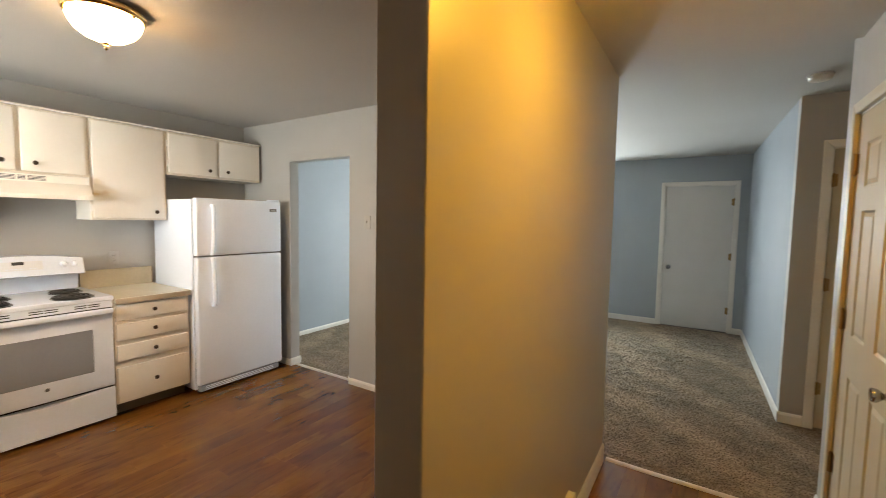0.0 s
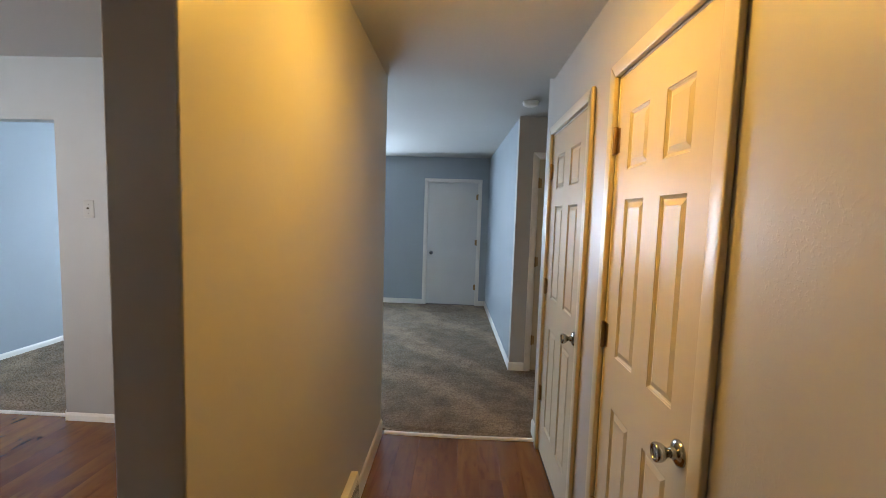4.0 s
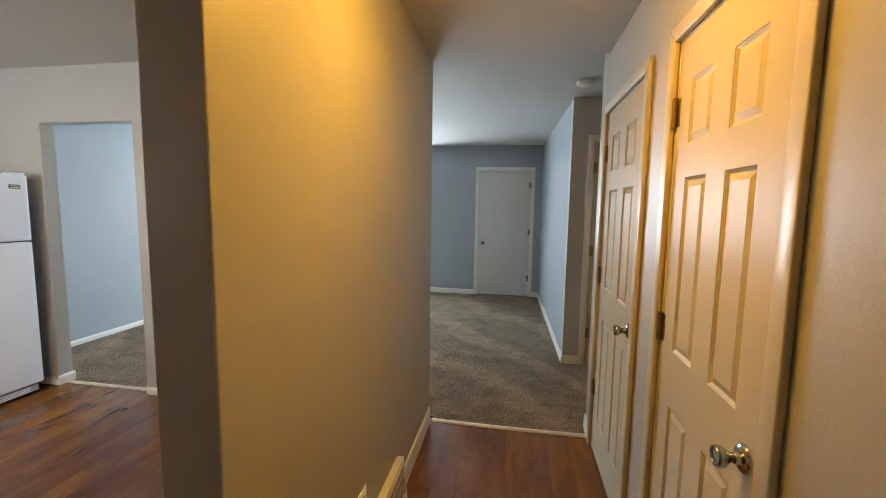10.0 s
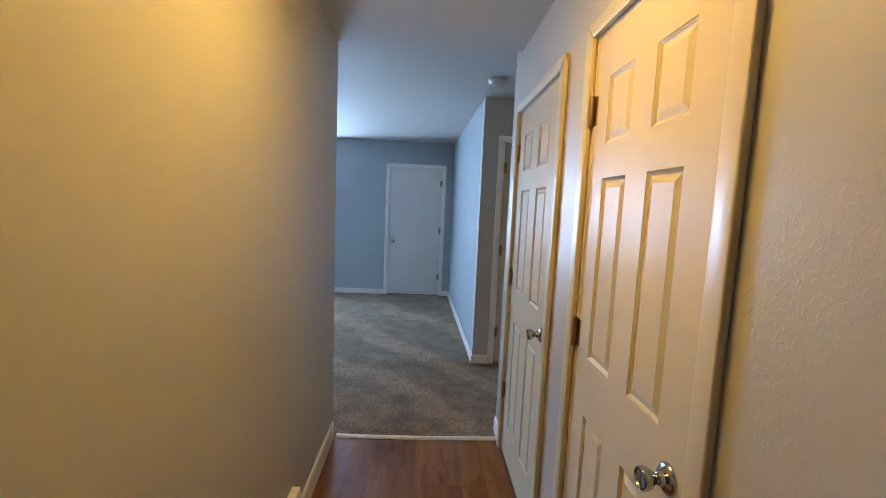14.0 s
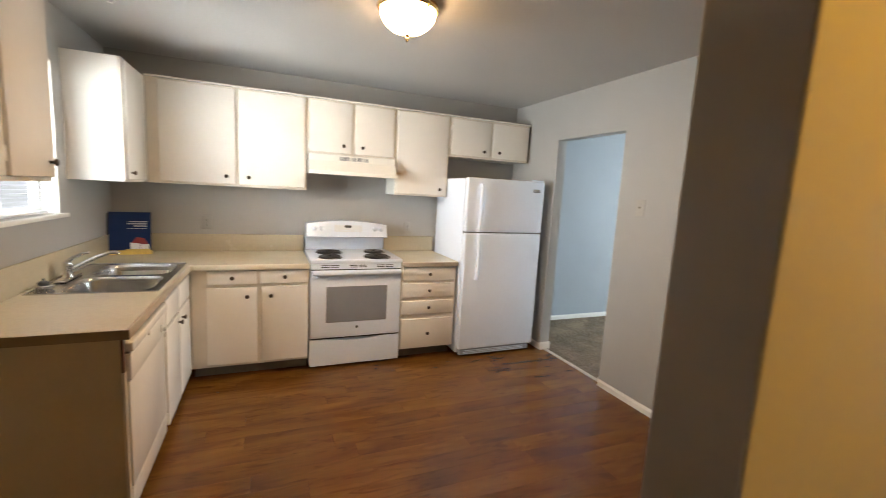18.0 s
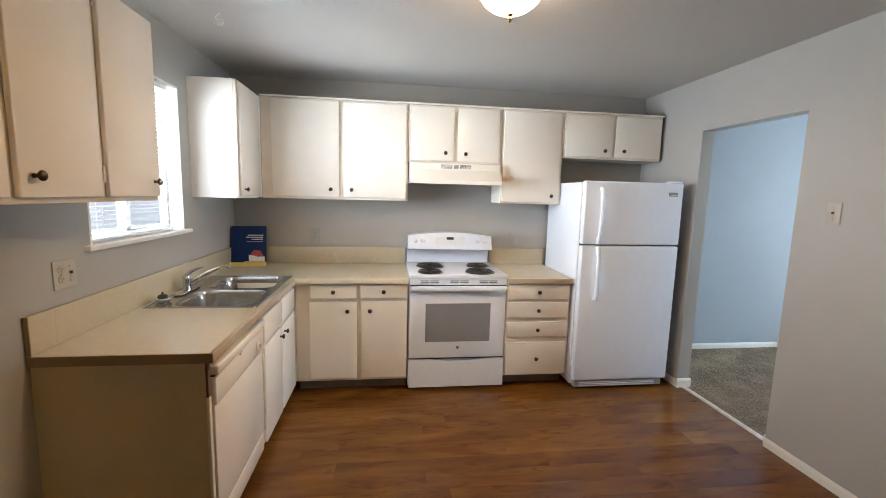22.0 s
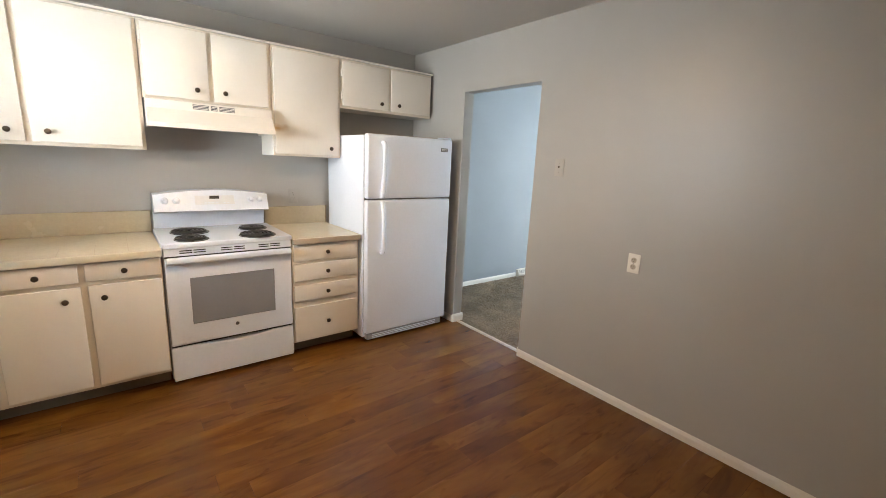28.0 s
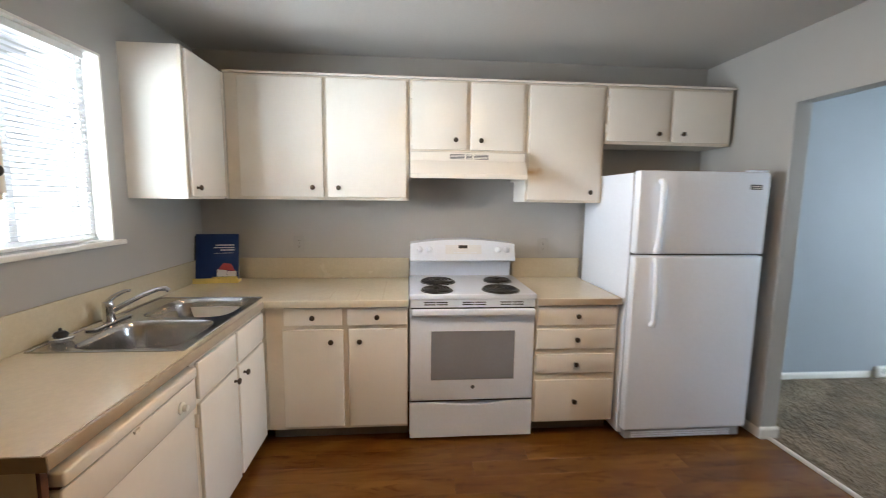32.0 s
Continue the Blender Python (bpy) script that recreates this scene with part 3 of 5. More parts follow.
cabinet("base_cabinet", "cream painted base cabinet with two drawers and two doors", "x", FB, -0.335, 0.482, 0.66, 0.0, CT - 0.040,
        [(-0.238, 0.106, 0.122, 0.715, 0.038, 0.646), (0.136, 0.474, 0.122, 0.717, 0.202, 0.647)],
        [(-0.229, 0.102, 0.738, 0.842), (0.130, 0.474, 0.740, 0.842)], group="base cabinets", toe=0.10)
cabinet("base_cabinet", "cream painted base cabinet with four drawers", "x", FB, 1.250, 1.768, 0.66, 0.0, CT - 0.040, (),
        [(1.258, 1.750, 0.723, 0.842), (1.258, 1.750, 0.573, 0.700), (1.258, 1.750, 0.420, 0.541), (1.258, 1.750, 0.108, 0.376)],
        group="base cabinets", toe=0.10)
cabinet("sink_cabinet", "cream painted sink cabinet with two doors and drawer fronts", "y", FS, -3.64, -2.832, 0.615, 0.0, CT - 0.040,
        [(-3.225, -2.868, 0.085, 0.650, -3.190, 0.600), (-3.600, -3.250, 0.085, 0.650, -3.300, 0.600)], (), group="base cabinets", toe=0.08,
        hinges=[(-2.852, 0.59), (-2.852, 0.14)], hollow=True)
sinkcab = bpy.data.objects["sink_cabinet"]
for a, b in ((-3.225, -2.868), (-3.600, -3.250)):
    part("false_drawer_front", rbox(a, b, FS - 0.0175, FS, 0.672, 0.822, 0.0045, 3), M_CAB, sinkcab, smooth=True)
filler = tagged(part("corner_filler", rbox(FB - 0.034, FB - 0.019, -0.358, -0.337, 0.10, CT - 0.041, 0.002), M_CAB_SHADED), "cream corner filler strip between base cabinets", "filler")

# end panel of the window run
ep = thing("end_panel", "tan painted end panel of the base cabinets", "panel")
part("panel", rbox(-2.190, -2.172, YS + 0.002, -0.362, 0.10, CT - 0.040, 0.0015, 1), paint("end_panel_tan", (0.56, 0.485, 0.34), 0.45, 0.06, 3, 0.05, 40), ep)
part("base_strip", rbox(-2.188, -2.176, YS + 0.002, -0.370, 0.0, 0.098, 0.0015, 1), M_LAM_EDGE, ep, "brown base strip")
part("edge_strip", rbox(-2.192, -2.170, -0.3615, -0.350, 0.0, 0.708, 0.002, 1), M_CAB_SHADED, ep)
part("bare_edge", rbox(-2.191, -2.171, -0.3615, -0.352, 0.7085, CT - 0.042, 0.001, 1), paint("bare_wood_edge", (0.13, 0.06, 0.035), 0.6, 0.2, 20), ep, "bare brown edge where the paint is gone")

# ---- dishwasher ----
dw = thing("dishwasher", "cream painted old built-in dishwasher with a dial", "dishwasher", at=(0, 0, 0))
X0, X1 = -2.828, -2.196
part("tub", rbox(X0, X1, YS + 0.06, FS - 0.03, 0.09, CT - 0.042, 0.002, 1), M_CAB_SHADED, dw)
part("door_panel", rbox(X0 + 0.006, X1 - 0.006, FS - 0.029, FS - 0.004, 0.185, 0.655, 0.004), M_CAB, dw, smooth=True)
part("lower_panel", rbox(X0 + 0.006, X1 - 0.006, FS - 0.029, FS - 0.006, 0.075, 0.178, 0.004), M_CAB, dw, smooth=True)
cp = part("control_panel", rbox(X0 + 0.004, X1 - 0.004, FS - 0.029, FS + 0.006, 0.662, 0.777, 0.005), M_CAB, dw, smooth=True)
part("handle_rail", rbox(X0 + 0.004, X1 - 0.004, FS - 0.028, FS + 0.016, 0.785, 0.826, 0.008, 3), M_CAB, dw, smooth=True)
# dark strip fills the grip slot, standing in for its shade
part("recess_shade", rbox(X0 + 0.01, X1 - 0.01, FS - 0.0285, FS - 0.002, 0.7772, 0.7848, 0.001, 1), M_TOE, dw, "dark strip for the shade in the grip slot")
part("dial", moved(lathe([(0.022, 0), (0.022, 0.006), (0.013, 0.010), (0.011, 0.024), (0.0005, 0.025)], 24, "y"), pose(-2.716, FS + 0.006, 0.714)), M_PLATE, cp, "round cream dial", True)
part("latch", rbox(-2.485, -2.458, FS + 0.0062, FS + 0.014, 0.766, 0.776, 0.002), M_CAB_SHADED, cp)
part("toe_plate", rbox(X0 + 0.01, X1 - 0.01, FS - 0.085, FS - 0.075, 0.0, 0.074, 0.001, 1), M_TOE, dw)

# ---- worktops ----
SX0, SX1, SY0, SY1 = -3.662, -2.812, -0.918, -0.362    # sink cutout
wt = thing("worktop", "almond laminate worktop with a low backsplash", "worktop")
T = 0.038
for b in ((XB + 0.002, SX0 + 0.012, YS + 0.002, -0.3405), (SX1 - 0.012, -2.164, YS + 0.002, -0.3405), (SX0 + 0.012, SX1 - 0.012, YS + 0.002, SY0 + 0.012),
          (SX0 + 0.012, SX1 - 0.012, SY1 - 0.012, -0.3405), (XB + 0.002, FB + 0.010, -0.3400, 0.484)):
    part("top", rbox(*b, CT - T, CT, 0), M_LAM, wt)
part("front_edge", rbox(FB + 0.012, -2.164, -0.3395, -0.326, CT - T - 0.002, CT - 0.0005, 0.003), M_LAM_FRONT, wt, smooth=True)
part("front_edge", rbox(FB + 0.0105, FB + 0.024, -0.3395, 0.484, CT - T - 0.002, CT - 0.0005, 0.003), M_LAM, wt, smooth=True)
part("end_edge", rbox(-2.1635, -2.160, YS + 0.002, -0.326, CT - T - 0.002, CT - 0.001, 0.0012, 1), M_LAM_EDGE, wt, "brown laminate end edge")
part("backsplash", rbox(XB + 0.024, -2.164, YS + 0.002, YS + 0.020, CT + 0.0005, 1.040, 0.003), M_LAM_SHADED, wt, smooth=True)
part("backsplash", rbox(XB + 0.002, XB + 0.021, YS + 0.002, 0.484, CT + 0.0005, 1.040, 0.003), M_LAM_SHADED, wt, smooth=True)
part("backsplash_end", rbox(XB + 0.002, XB + 0.021, 0.4843, 0.4866, CT + 0.0005, 1.040, 0.001, 1), M_LAM_EDGE, wt)
part("seam", rbox(-2.284, -2.2825, YS + 0.0202, YS + 0.0208, CT + 0.002, 1.036, 0), M_LAM_FRONT, wt, "thin joint in the backsplash")
part("backsplash_end", rbox(-2.1635, -2.161, YS + 0.002, YS + 0.020, CT + 0.0005, 1.040, 0.001, 1), M_LAM_EDGE, wt)
for x0, x1, y in ((-3.87, -3.60, 0.180), (-4.13, -3.60, 0.331), (-3.83, -3.62, 0.024)):
    part("seam", rbox(x0, x1, y, y + 0.0022, CT + 0.0001, CT + 0.0007, 0), M_LAM_EDGE, wt, "thin dark laminate seam")
wt2 = thing("worktop", "short almond laminate worktop beside the refrigerator", "worktop")
part("top", rbox(XB + 0.002, FB + 0.010, 1.251, 1.770, CT - T, CT, 0.001, 1), M_LAM, wt2)
part("front_edge", rbox(FB + 0.0105, FB + 0.024, 1.251, 1.770, CT - T - 0.002, CT - 0.0005, 0.003), M_LAM_FRONT, wt2, smooth=True)
part("backsplash", rbox(XB + 0.002, XB + 0.021, 1.251, 1.770, CT + 0.0005, 1.040, 0.003), M_LAM_SHADED, wt2, smooth=True)
part("backsplash_end", rbox(XB + 0.002, XB + 0.021, 1.7703, 1.7732, CT + 0.0005, 1.040, 0.001, 1), M_LAM_EDGE, wt2)


# ---- double sink ----
def round_rect(cx, cy, hx, hy, r, n=48):
    pts = []
    for k in range(n):
        a = 2 * math.pi * (k + 0.5) / n
        c, s = math.cos(a), math.sin(a)
        # box with rounded corners by a superellipse
        p = 5.0
        d = (abs(c) ** p + abs(s) ** p) ** (-1 / p)
        pts.append((cx + hx * c * d, cy + hy * s * d))
    return pts


def rect_ring(cx, cy, x0, x1, y0, y1, n=48):
    pts = []
    for k in range(n):
        a = 2 * math.pi * (k + 0.5) / n
        c, s = math.cos(a), math.sin(a)
        ex = (x1 - cx) / c if c > 0 else (x0 - cx) / c
        ey = (y1 - cy) / s if s > 0 else (y0 - cy) / s
        d = min(ex, ey)
        pts.append((cx + c * d, cy + s * d))
    return pts


def loft(bm, loops, close=True):
    rings = [[bm.verts.new(p) for p in lp] for lp in loops]
    for p, q in zip(rings, rings[1:]):
        for k in range(len(p)):
            bm.faces.new((p[k], p[(k + 1) % len(p)], q[(k + 1) % len(p)], q[k]))
    if close:
        bm.faces.new(rings[-1])
    return rings


sink = thing("kitchen_sink", "stainless steel double-bowl sink set in the worktop", "sink")
mid = (SX0 + SX1) / 2
bm = bmesh.new()
for x0, x1 in ((SX0, mid), (mid, SX1)):
    cx, cy = (x0 + x1) / 2, -0.605
    hx, hy = (x1 - x0) / 2 - 0.021, 0.206
    loft(bm, [[(x, y, CT + 0.004) for x, y in rect_ring(cx, cy, x0, x1, SY0, SY1)],
              [(x, y, CT + 0.004) for x, y in round_rect(cx, cy, hx, hy, 0.05)]], False)
bmesh.ops.remove_doubles(bm, verts=bm.verts, dist=1e-4)
part("deck", bm, M_STEEL, sink, smooth=True)
part("rim", tube([(SX0, SY0, CT + 0.003), (SX1, SY0, CT + 0.003), (SX1, SY1, CT + 0.003), (SX0, SY1, CT + 0.003), (SX0, SY0, CT + 0.003)], 0.0045, 8), M_STEEL, sink, smooth=True)
for x0, x1 in ((SX0, mid), (mid, SX1)):
    cx, cy = (x0 + x1) / 2, -0.605
    hx, hy = (x1 - x0) / 2 - 0.021, 0.206
    bm = bmesh.new()
    loft(bm, [[(x, y, z) for x, y in round_rect(cx, cy, hx - i, hy - i, 0.05)] for i, z in
              ((0, CT + 0.004), (0.004, CT - 0.002), (0.010, CT - 0.02), (0.016, CT - 0.11), (0.026, CT - 0.145), (0.050, CT - 0.160), (0.11, CT - 0.166))])
    b = part("bowl", bm, M_STEEL, sink, smooth=True)
    part("drain", moved(lathe([(0.0005, 0.001), (0.030, 0.001), (0.042, 0.004), (0.046, 0.001)], 24), pose(cx, cy, CT - 0.166)), M_CHROME, b, "round drain strainer", True)

fc = thing("faucet", "chrome single-lever kitchen faucet with a swivel spout", "faucet", at=(-3.175, -0.868, CT + 0.0045))
part("base_plate", rbox(-0.12, 0.12, -0.026, 0.026, 0, 0.012, 0.006, 3), M_CHROME, fc, smooth=True)
part("body", lathe([(0.026, 0.0125), (0.023, 0.03), (0.021, 0.07), (0.024, 0.085), (0.020, 0.10), (0.0005, 0.104)], 24), M_CHROME, fc, smooth=True)
part("spout", tube([(-0.01, 0.01, 0.055), (-0.03, 0.06, 0.085), (-0.055, 0.12, 0.118), (-0.075, 0.175, 0.140), (-0.084, 0.205, 0.142), (-0.088, 0.218, 0.130)], [0.012, 0.012, 0.011, 0.0105, 0.011, 0.012], 14), M_CHROME, fc, smooth=True)
part("lever", tube([(0, 0, 0.100), (0.004, 0.03, 0.125), (0.008, 0.08, 0.150), (0.010, 0.105, 0.154)], [0.012, 0.010, 0.008, 0.007], 12), M_CHROME, fc, smooth=True)
st = thing("sink_strainer", "chrome sink strainer with a black stopper on the sink edge", "strainer", at=(-2.925, -0.880, CT + 0.0045))
part("basket", lathe([(0.030, 0), (0.040, 0.012), (0.043, 0.020), (0.036, 0.024), (0.0005, 0.022)], 28), M_CHROME, st, smooth=True)
part("stopper", lathe([(0.024, 0.0245), (0.025, 0.034), (0.018, 0.042), (0.006, 0.045), (0.005, 0.056), (0.0005, 0.058)], 24), M_BLACK, st, "black rubber stopper", True)

# ---- range ----
RY0, RY1, RX = 0.489, 1.246, -3.605
rg = thing("electric_range", "white enamelled electric range with four black coil burners", "stove")
part("body", rbox(-4.255, RX - 0.045, RY0, RY1, 0.026, 0.885, 0.004), M_ENAMEL, rg, smooth=True)
for a in (-4.20, RX - 0.10):
    for y in (RY0 + 0.05, RY1 - 0.05):
        part("foot", moved(lathe([(0.016, 0), (0.016, 0.024), (0.0005, 0.0255)], 14), pose(a, y, 0.0)), M_BLACK, rg)
part("cooktop", rbox(-4.20, RX + 0.008, RY0 - 0.003, RY1 + 0.003, 0.886, 0.920, 0.009, 4), M_ENAMEL, rg, smooth=True)
dr = part("oven_door", rbox(RX - 0.044, RX, RY0 + 0.004, RY1 - 0.004, 0.262, 0.828, 0.008, 3), M_ENAMEL, rg, smooth=True)
part("window", rbox(RX + 0.0002, RX + 0.002, 0.618, 1.122, 0.393, 0.695, 0.0008, 1), M_GLASS_GREY, dr, "grey mirrored oven window")
part("emblem", moved(lathe([(0.0005, 0.0015), (0.011, 0.0015), (0.012, 0.0)], 20, "x"), pose(RX + 0.0003, 0.872, 0.345)), M_GASKET, dr, "small round grey emblem")
part("handle", rbox(RX + 0.006, RX + 0.044, RY0 + 0.012, RY1 - 0.012, 0.796, 0.836, 0.012, 4), M_ENAMEL, dr, "white bar handle", True)
for a in (RY0 + 0.03, RY1 - 0.05):
    part("handle_mount", rbox(RX - 0.002, RX + 0.012, a, a + 0.02, 0.80, 0.83, 0.003), M_ENAMEL, dr)
# black bar above the oven door takes the place of the gap's shade
part("vent_gap_shade", rbox(RX - 0.043, RX - 0.004, RY0 + 0.008, RY1 - 0.008, 0.8285, 0.838, 0.001, 1), M_BLACK, rg, "black strip for the shade under the cooktop")
vp = part("vent_panel", rbox(RX - 0.044, RX - 0.001, RY0 + 0.004, RY1 - 0.004, 0.8385, 0.8855, 0.003), M_ENAMEL, rg)
for c in (0.645, 0.872, 1.098):
    for dz in (0, 0.014):
        for s in (-0.037, 0.037):
            part("vent_slot", rbox(RX - 0.0008, RX + 0.0008, c + s - 0.033, c + s + 0.033, 0.853 + dz, 0.859 + dz, 0), M_BLACK, vp)
# storage drawer with a dipped upper edge
bm = bmesh.new()
n = 16
for k in range(n):
    a, b = RY0 + 0.004 + (RY1 - RY0 - 0.008) * k / n, RY0 + 0.004 + (RY1 - RY0 - 0.008) * (k + 1) / n
    za, zb = (0.250 - 0.020 * max(0, math.sin(math.pi * (j / n - 0.2) / 0.6)) if 0.2 < j / n < 0.8 else 0.250 for j in (k, k + 1))
    v = [bm.verts.new(p) for p in ((RX, a, 0.028), (RX, b, 0.028), (RX, b, zb), (RX, a, za), (RX - 0.04, a, 0.028), (RX - 0.04, b, 0.028), (RX - 0.04, b, zb), (RX - 0.04, a, za))]
    for f in ((0, 1, 2, 3), (5, 4, 7, 6), (3, 2, 6, 7), (1, 0, 4, 5)):
        bm.faces.new([v[j] for j in f])
bmesh.ops.remove_doubles(bm, verts=bm.verts, dist=1e-5)
part("storage_drawer", bm, M_ENAMEL, rg)
# black bar set between drawer and oven door as the shade there
part("drawer_gap_shade", rbox(RX - 0.040, RX - 0.012, RY0 + 0.006, RY1 - 0.006, 0.2505, 0.2615, 0.001, 1), M_BLACK, rg)
# backguard: sloped lower wall, arched control panel
bm = bmesh.new()
prof = [(-4.195, 0.9205), (-4.17, 1.040), (-4.05, 1.046), (-4.035, 1.055), (-4.075, 1.165), (-4.15, 1.17), (-4.24, 1.165), (-4.24, 0.9205)]
m = 20
rings = []
for k in range(m + 1):
    y = RY0 + 0.006 + (RY1 - RY0 - 0.030) * k / m
    arch = 0.030 * (1 - (2 * k / m - 1) ** 2)
    rings.append([bm.verts.new((x, y, z + (arch if z > 1.1 else 0))) for x, z in prof])
for p, q in zip(rings, rings[1:]):
    for j in range(len(prof)):
        bm.faces.new((p[j], p[(j + 1) % len(prof)], q[(j + 1) % len(prof)], q[j]))
bm.faces.new(rings[0]); bm.faces.new(rings[-1])
bmesh.ops.recalc_face_normals(bm, faces=bm.faces)
bg = part("backguard", bm, M_ENAMEL, rg, smooth=True)


def on_guard(bmsh, y, z):
    rise = 0.11 + 0.030 * (1 - (2 * (y - RY0 - 0.006) / (RY1 - RY0 - 0.030) - 1) ** 2)
    x = -4.035 - 0.04 * (z - 1.055) / rise
    return moved(bmsh, pose(x + 0.0008, y, z, 0, -math.degrees(math.atan2(0.04, rise)), 0))


for y in (0.558, 0.626, 1.104, 1.164):
    part("control_knob", on_guard(lathe([(0.023, 0), (0.022, 0.006), (0.017, 0.009), (0.015, 0.024), (0.012, 0.027), (0.0005, 0.0275)], 24, "x"), y, 1.127), M_ENAMEL, bg, "round white control knob", True)
dp = part("control_panel", on_guard(rbox(0, 0.0015, -0.125, 0.125, -0.030, 0.034, 0.0006, 1), 0.862, 1.126), M_PANEL, bg, "pale grey printed control panel")
part("display", on_guard(rbox(0.0018, 0.003, -0.031, 0.031, -0.011, 0.011, 0.0005, 1), 0.858, 1.146), M_BLACK, dp, "black clock display")
for k in range(6):
    part("button", on_guard(rbox(0.0018, 0.0028, -0.008, 0.008, -0.004, 0.004, 0.0005, 1), 0.872 + (-0.07, -0.048, -0.026, 0.0, 0.05, 0.072)[k], 1.108), M_ENAMEL, dp)
# coil burners
for bx, by, br in ((-3.700, 0.656, 0.078), (-3.965, 0.680, 0.098), (-3.705, 1.050, 0.098), (-3.985, 1.088, 0.078)):
    u = part("burner", moved(lathe([(br + 0.020, 0.0), (br + 0.018, 0.004), (br + 0.006, 0.002), (br * 0.6, -0.004), (0.02, -0.006), (0.0005, -0.006)], 36), pose(bx, by, 0.9215)), M_BLACK, rg, "coil burner with dark drip pan", True)
    part("drip_pan", moved(lathe([(br + 0.004, 0.0035), (br * 0.5, -0.001), (0.0005, -0.001)], 36), pose(bx, by, 0.9217)), M_COIL, u, "black drip pan", True)
    turns = 4.0
    pts = []
    for k in range(int(turns * 28) + 1):
        a = 2 * math.pi * k / 28
        rad = 0.018 + (br - 0.005) * k / (turns * 28)
        pts.append((bx + rad * math.cos(a), by + rad * math.sin(a), 0.9305))
    part("coil", tube(pts, 0.0065, 8), M_COIL, u, "black spiral heating coil", True)

# ---- refrigerator ----
FY0, FY1, FX = 1.788, 2.584, -3.512
fr = thing("refrigerator", "white top-freezer refrigerator standing beside the doorway", "refrigerator")
part("cabinet", rbox(-4.235, FX - 0.075, FY0, FY1, 0.03, 1.640, 0.006, 3), M_FRIDGE, fr, smooth=True)
part("gasket", rbox(FX - 0.0745, FX - 0.062, FY0 + 0.01, FY1 - 0.01, 0.085, 1.635, 0.001, 1), M_GASKET, fr, "grey door gasket")
up = part("freezer_door", rbox(FX - 0.0615, FX, FY0, FY1, 1.170, 1.650, 0.014, 5), M_FRIDGE, fr, smooth=True)
lo = part("fridge_door", rbox(FX - 0.0615, FX, FY0, FY1, 0.082, 1.160, 0.014, 5), M_FRIDGE, fr, smooth=True)
HY = 1.913
part("handle", tube([(FX - 0.004, HY + 0.004, 1.590), (FX + 0.020, HY + 0.002, 1.586), (FX + 0.034, HY, 1.565), (FX + 0.036, HY, 1.48), (FX + 0.034, HY, 1.36), (FX + 0.026, HY, 1.26), (FX + 0.014, HY, 1.20), (FX + 0.004, HY, 1.180)], [0.016, 0.017, 0.016, 0.015, 0.015, 0.015, 0.016, 0.016], 14), M_ENAMEL, up, "curved white handle", True)
part("handle", tube([(FX + 0.004, HY, 1.150), (FX + 0.014, HY, 1.130), (FX + 0.026, HY, 1.07), (FX + 0.034, HY, 0.98), (FX + 0.036, HY, 0.86), (FX + 0.034, HY, 0.775), (FX + 0.020, HY + 0.002, 0.752), (FX - 0.004, HY + 0.004, 0.748)], [0.016, 0.016, 0.015, 0.015, 0.015, 0.016, 0.017, 0.016], 14), M_ENAMEL, lo, "curved white handle", True)
part("badge", rbox(FX + 0.0002, FX + 0.002, 2.462, 2.534, 1.549, 1.578, 0.0006, 1), M_GASKET, up, "dark name badge")
for z in (1.556, 1.566):
    part("badge_bar", rbox(FX + 0.0022, FX + 0.0028, 2.470, 2.526, z, z + 0.004, 0), M_PLATE, up)
part("hinge_cap", rbox(FX - 0.075, FX - 0.008, 2.478, 2.576, 1.6505, 1.664, 0.005, 3), M_ENAMEL, fr, "white hinge cap", True)
gr = part("base_grille", rbox(FX - 0.07, FX - 0.018, FY0 + 0.02, FY1 - 0.03, 0.022, 0.076, 0.004), M_GRILLE, fr, "grey recessed base grille")
for k in range(3):
    part("grille_bar", rbox(FX - 0.0178, FX - 0.014, FY0 + 0.06, FY1 - 0.09, 0.030 + 0.014 * k, 0.037 + 0.014 * k, 0.001, 1), M_FRIDGE, gr)
for y in (FY0 + 0.05, FY1 - 0.05):
    part("foot", moved(lathe([(0.018, 0), (0.018, 0.022), (0.0005, 0.0225)], 14), pose(FX - 0.10, y, 0.0)), M_BLACK, fr)
    part("foot", moved(lathe([(0.018, 0), (0.018, 0.032), (0.0005, 0.0325)], 14), pose(-4.15, y, 0.0)), M_BLACK, fr)

# ---- range hood ----
hd = thing("range_hood", "cream range hood under the short wall cabinet", "range hood")
HY0, HY1 = 0.494, 1.236
bm = bmesh.new()
prof = [(XB + 0.002, 1.774), (-3.925, 1.774), (-3.915, 1.768), (-3.915, 1.716), (-3.850, 1.632), (-3.848, 1.602), (-3.856, 1.602), (-3.862, 1.628), (-3.925, 1.700), (XB + 0.002, 1.700)]
rr = [[bm.verts.new((x, y, z)) for x, z in prof] for y in (HY0, HY1)]
for j in range(len(prof)):
    bm.faces.new((rr[0][j], rr[0][(j + 1) % len(prof)], rr[1][(j + 1) % len(prof)], rr[1][j]))
bm.faces.new(rr[0]); bm.faces.new(rr[1])
bmesh.ops.triangulate(bm, faces=[f for f in bm.faces if len(f.verts) > 4])
part("shell", bm, M_CAB, hd)
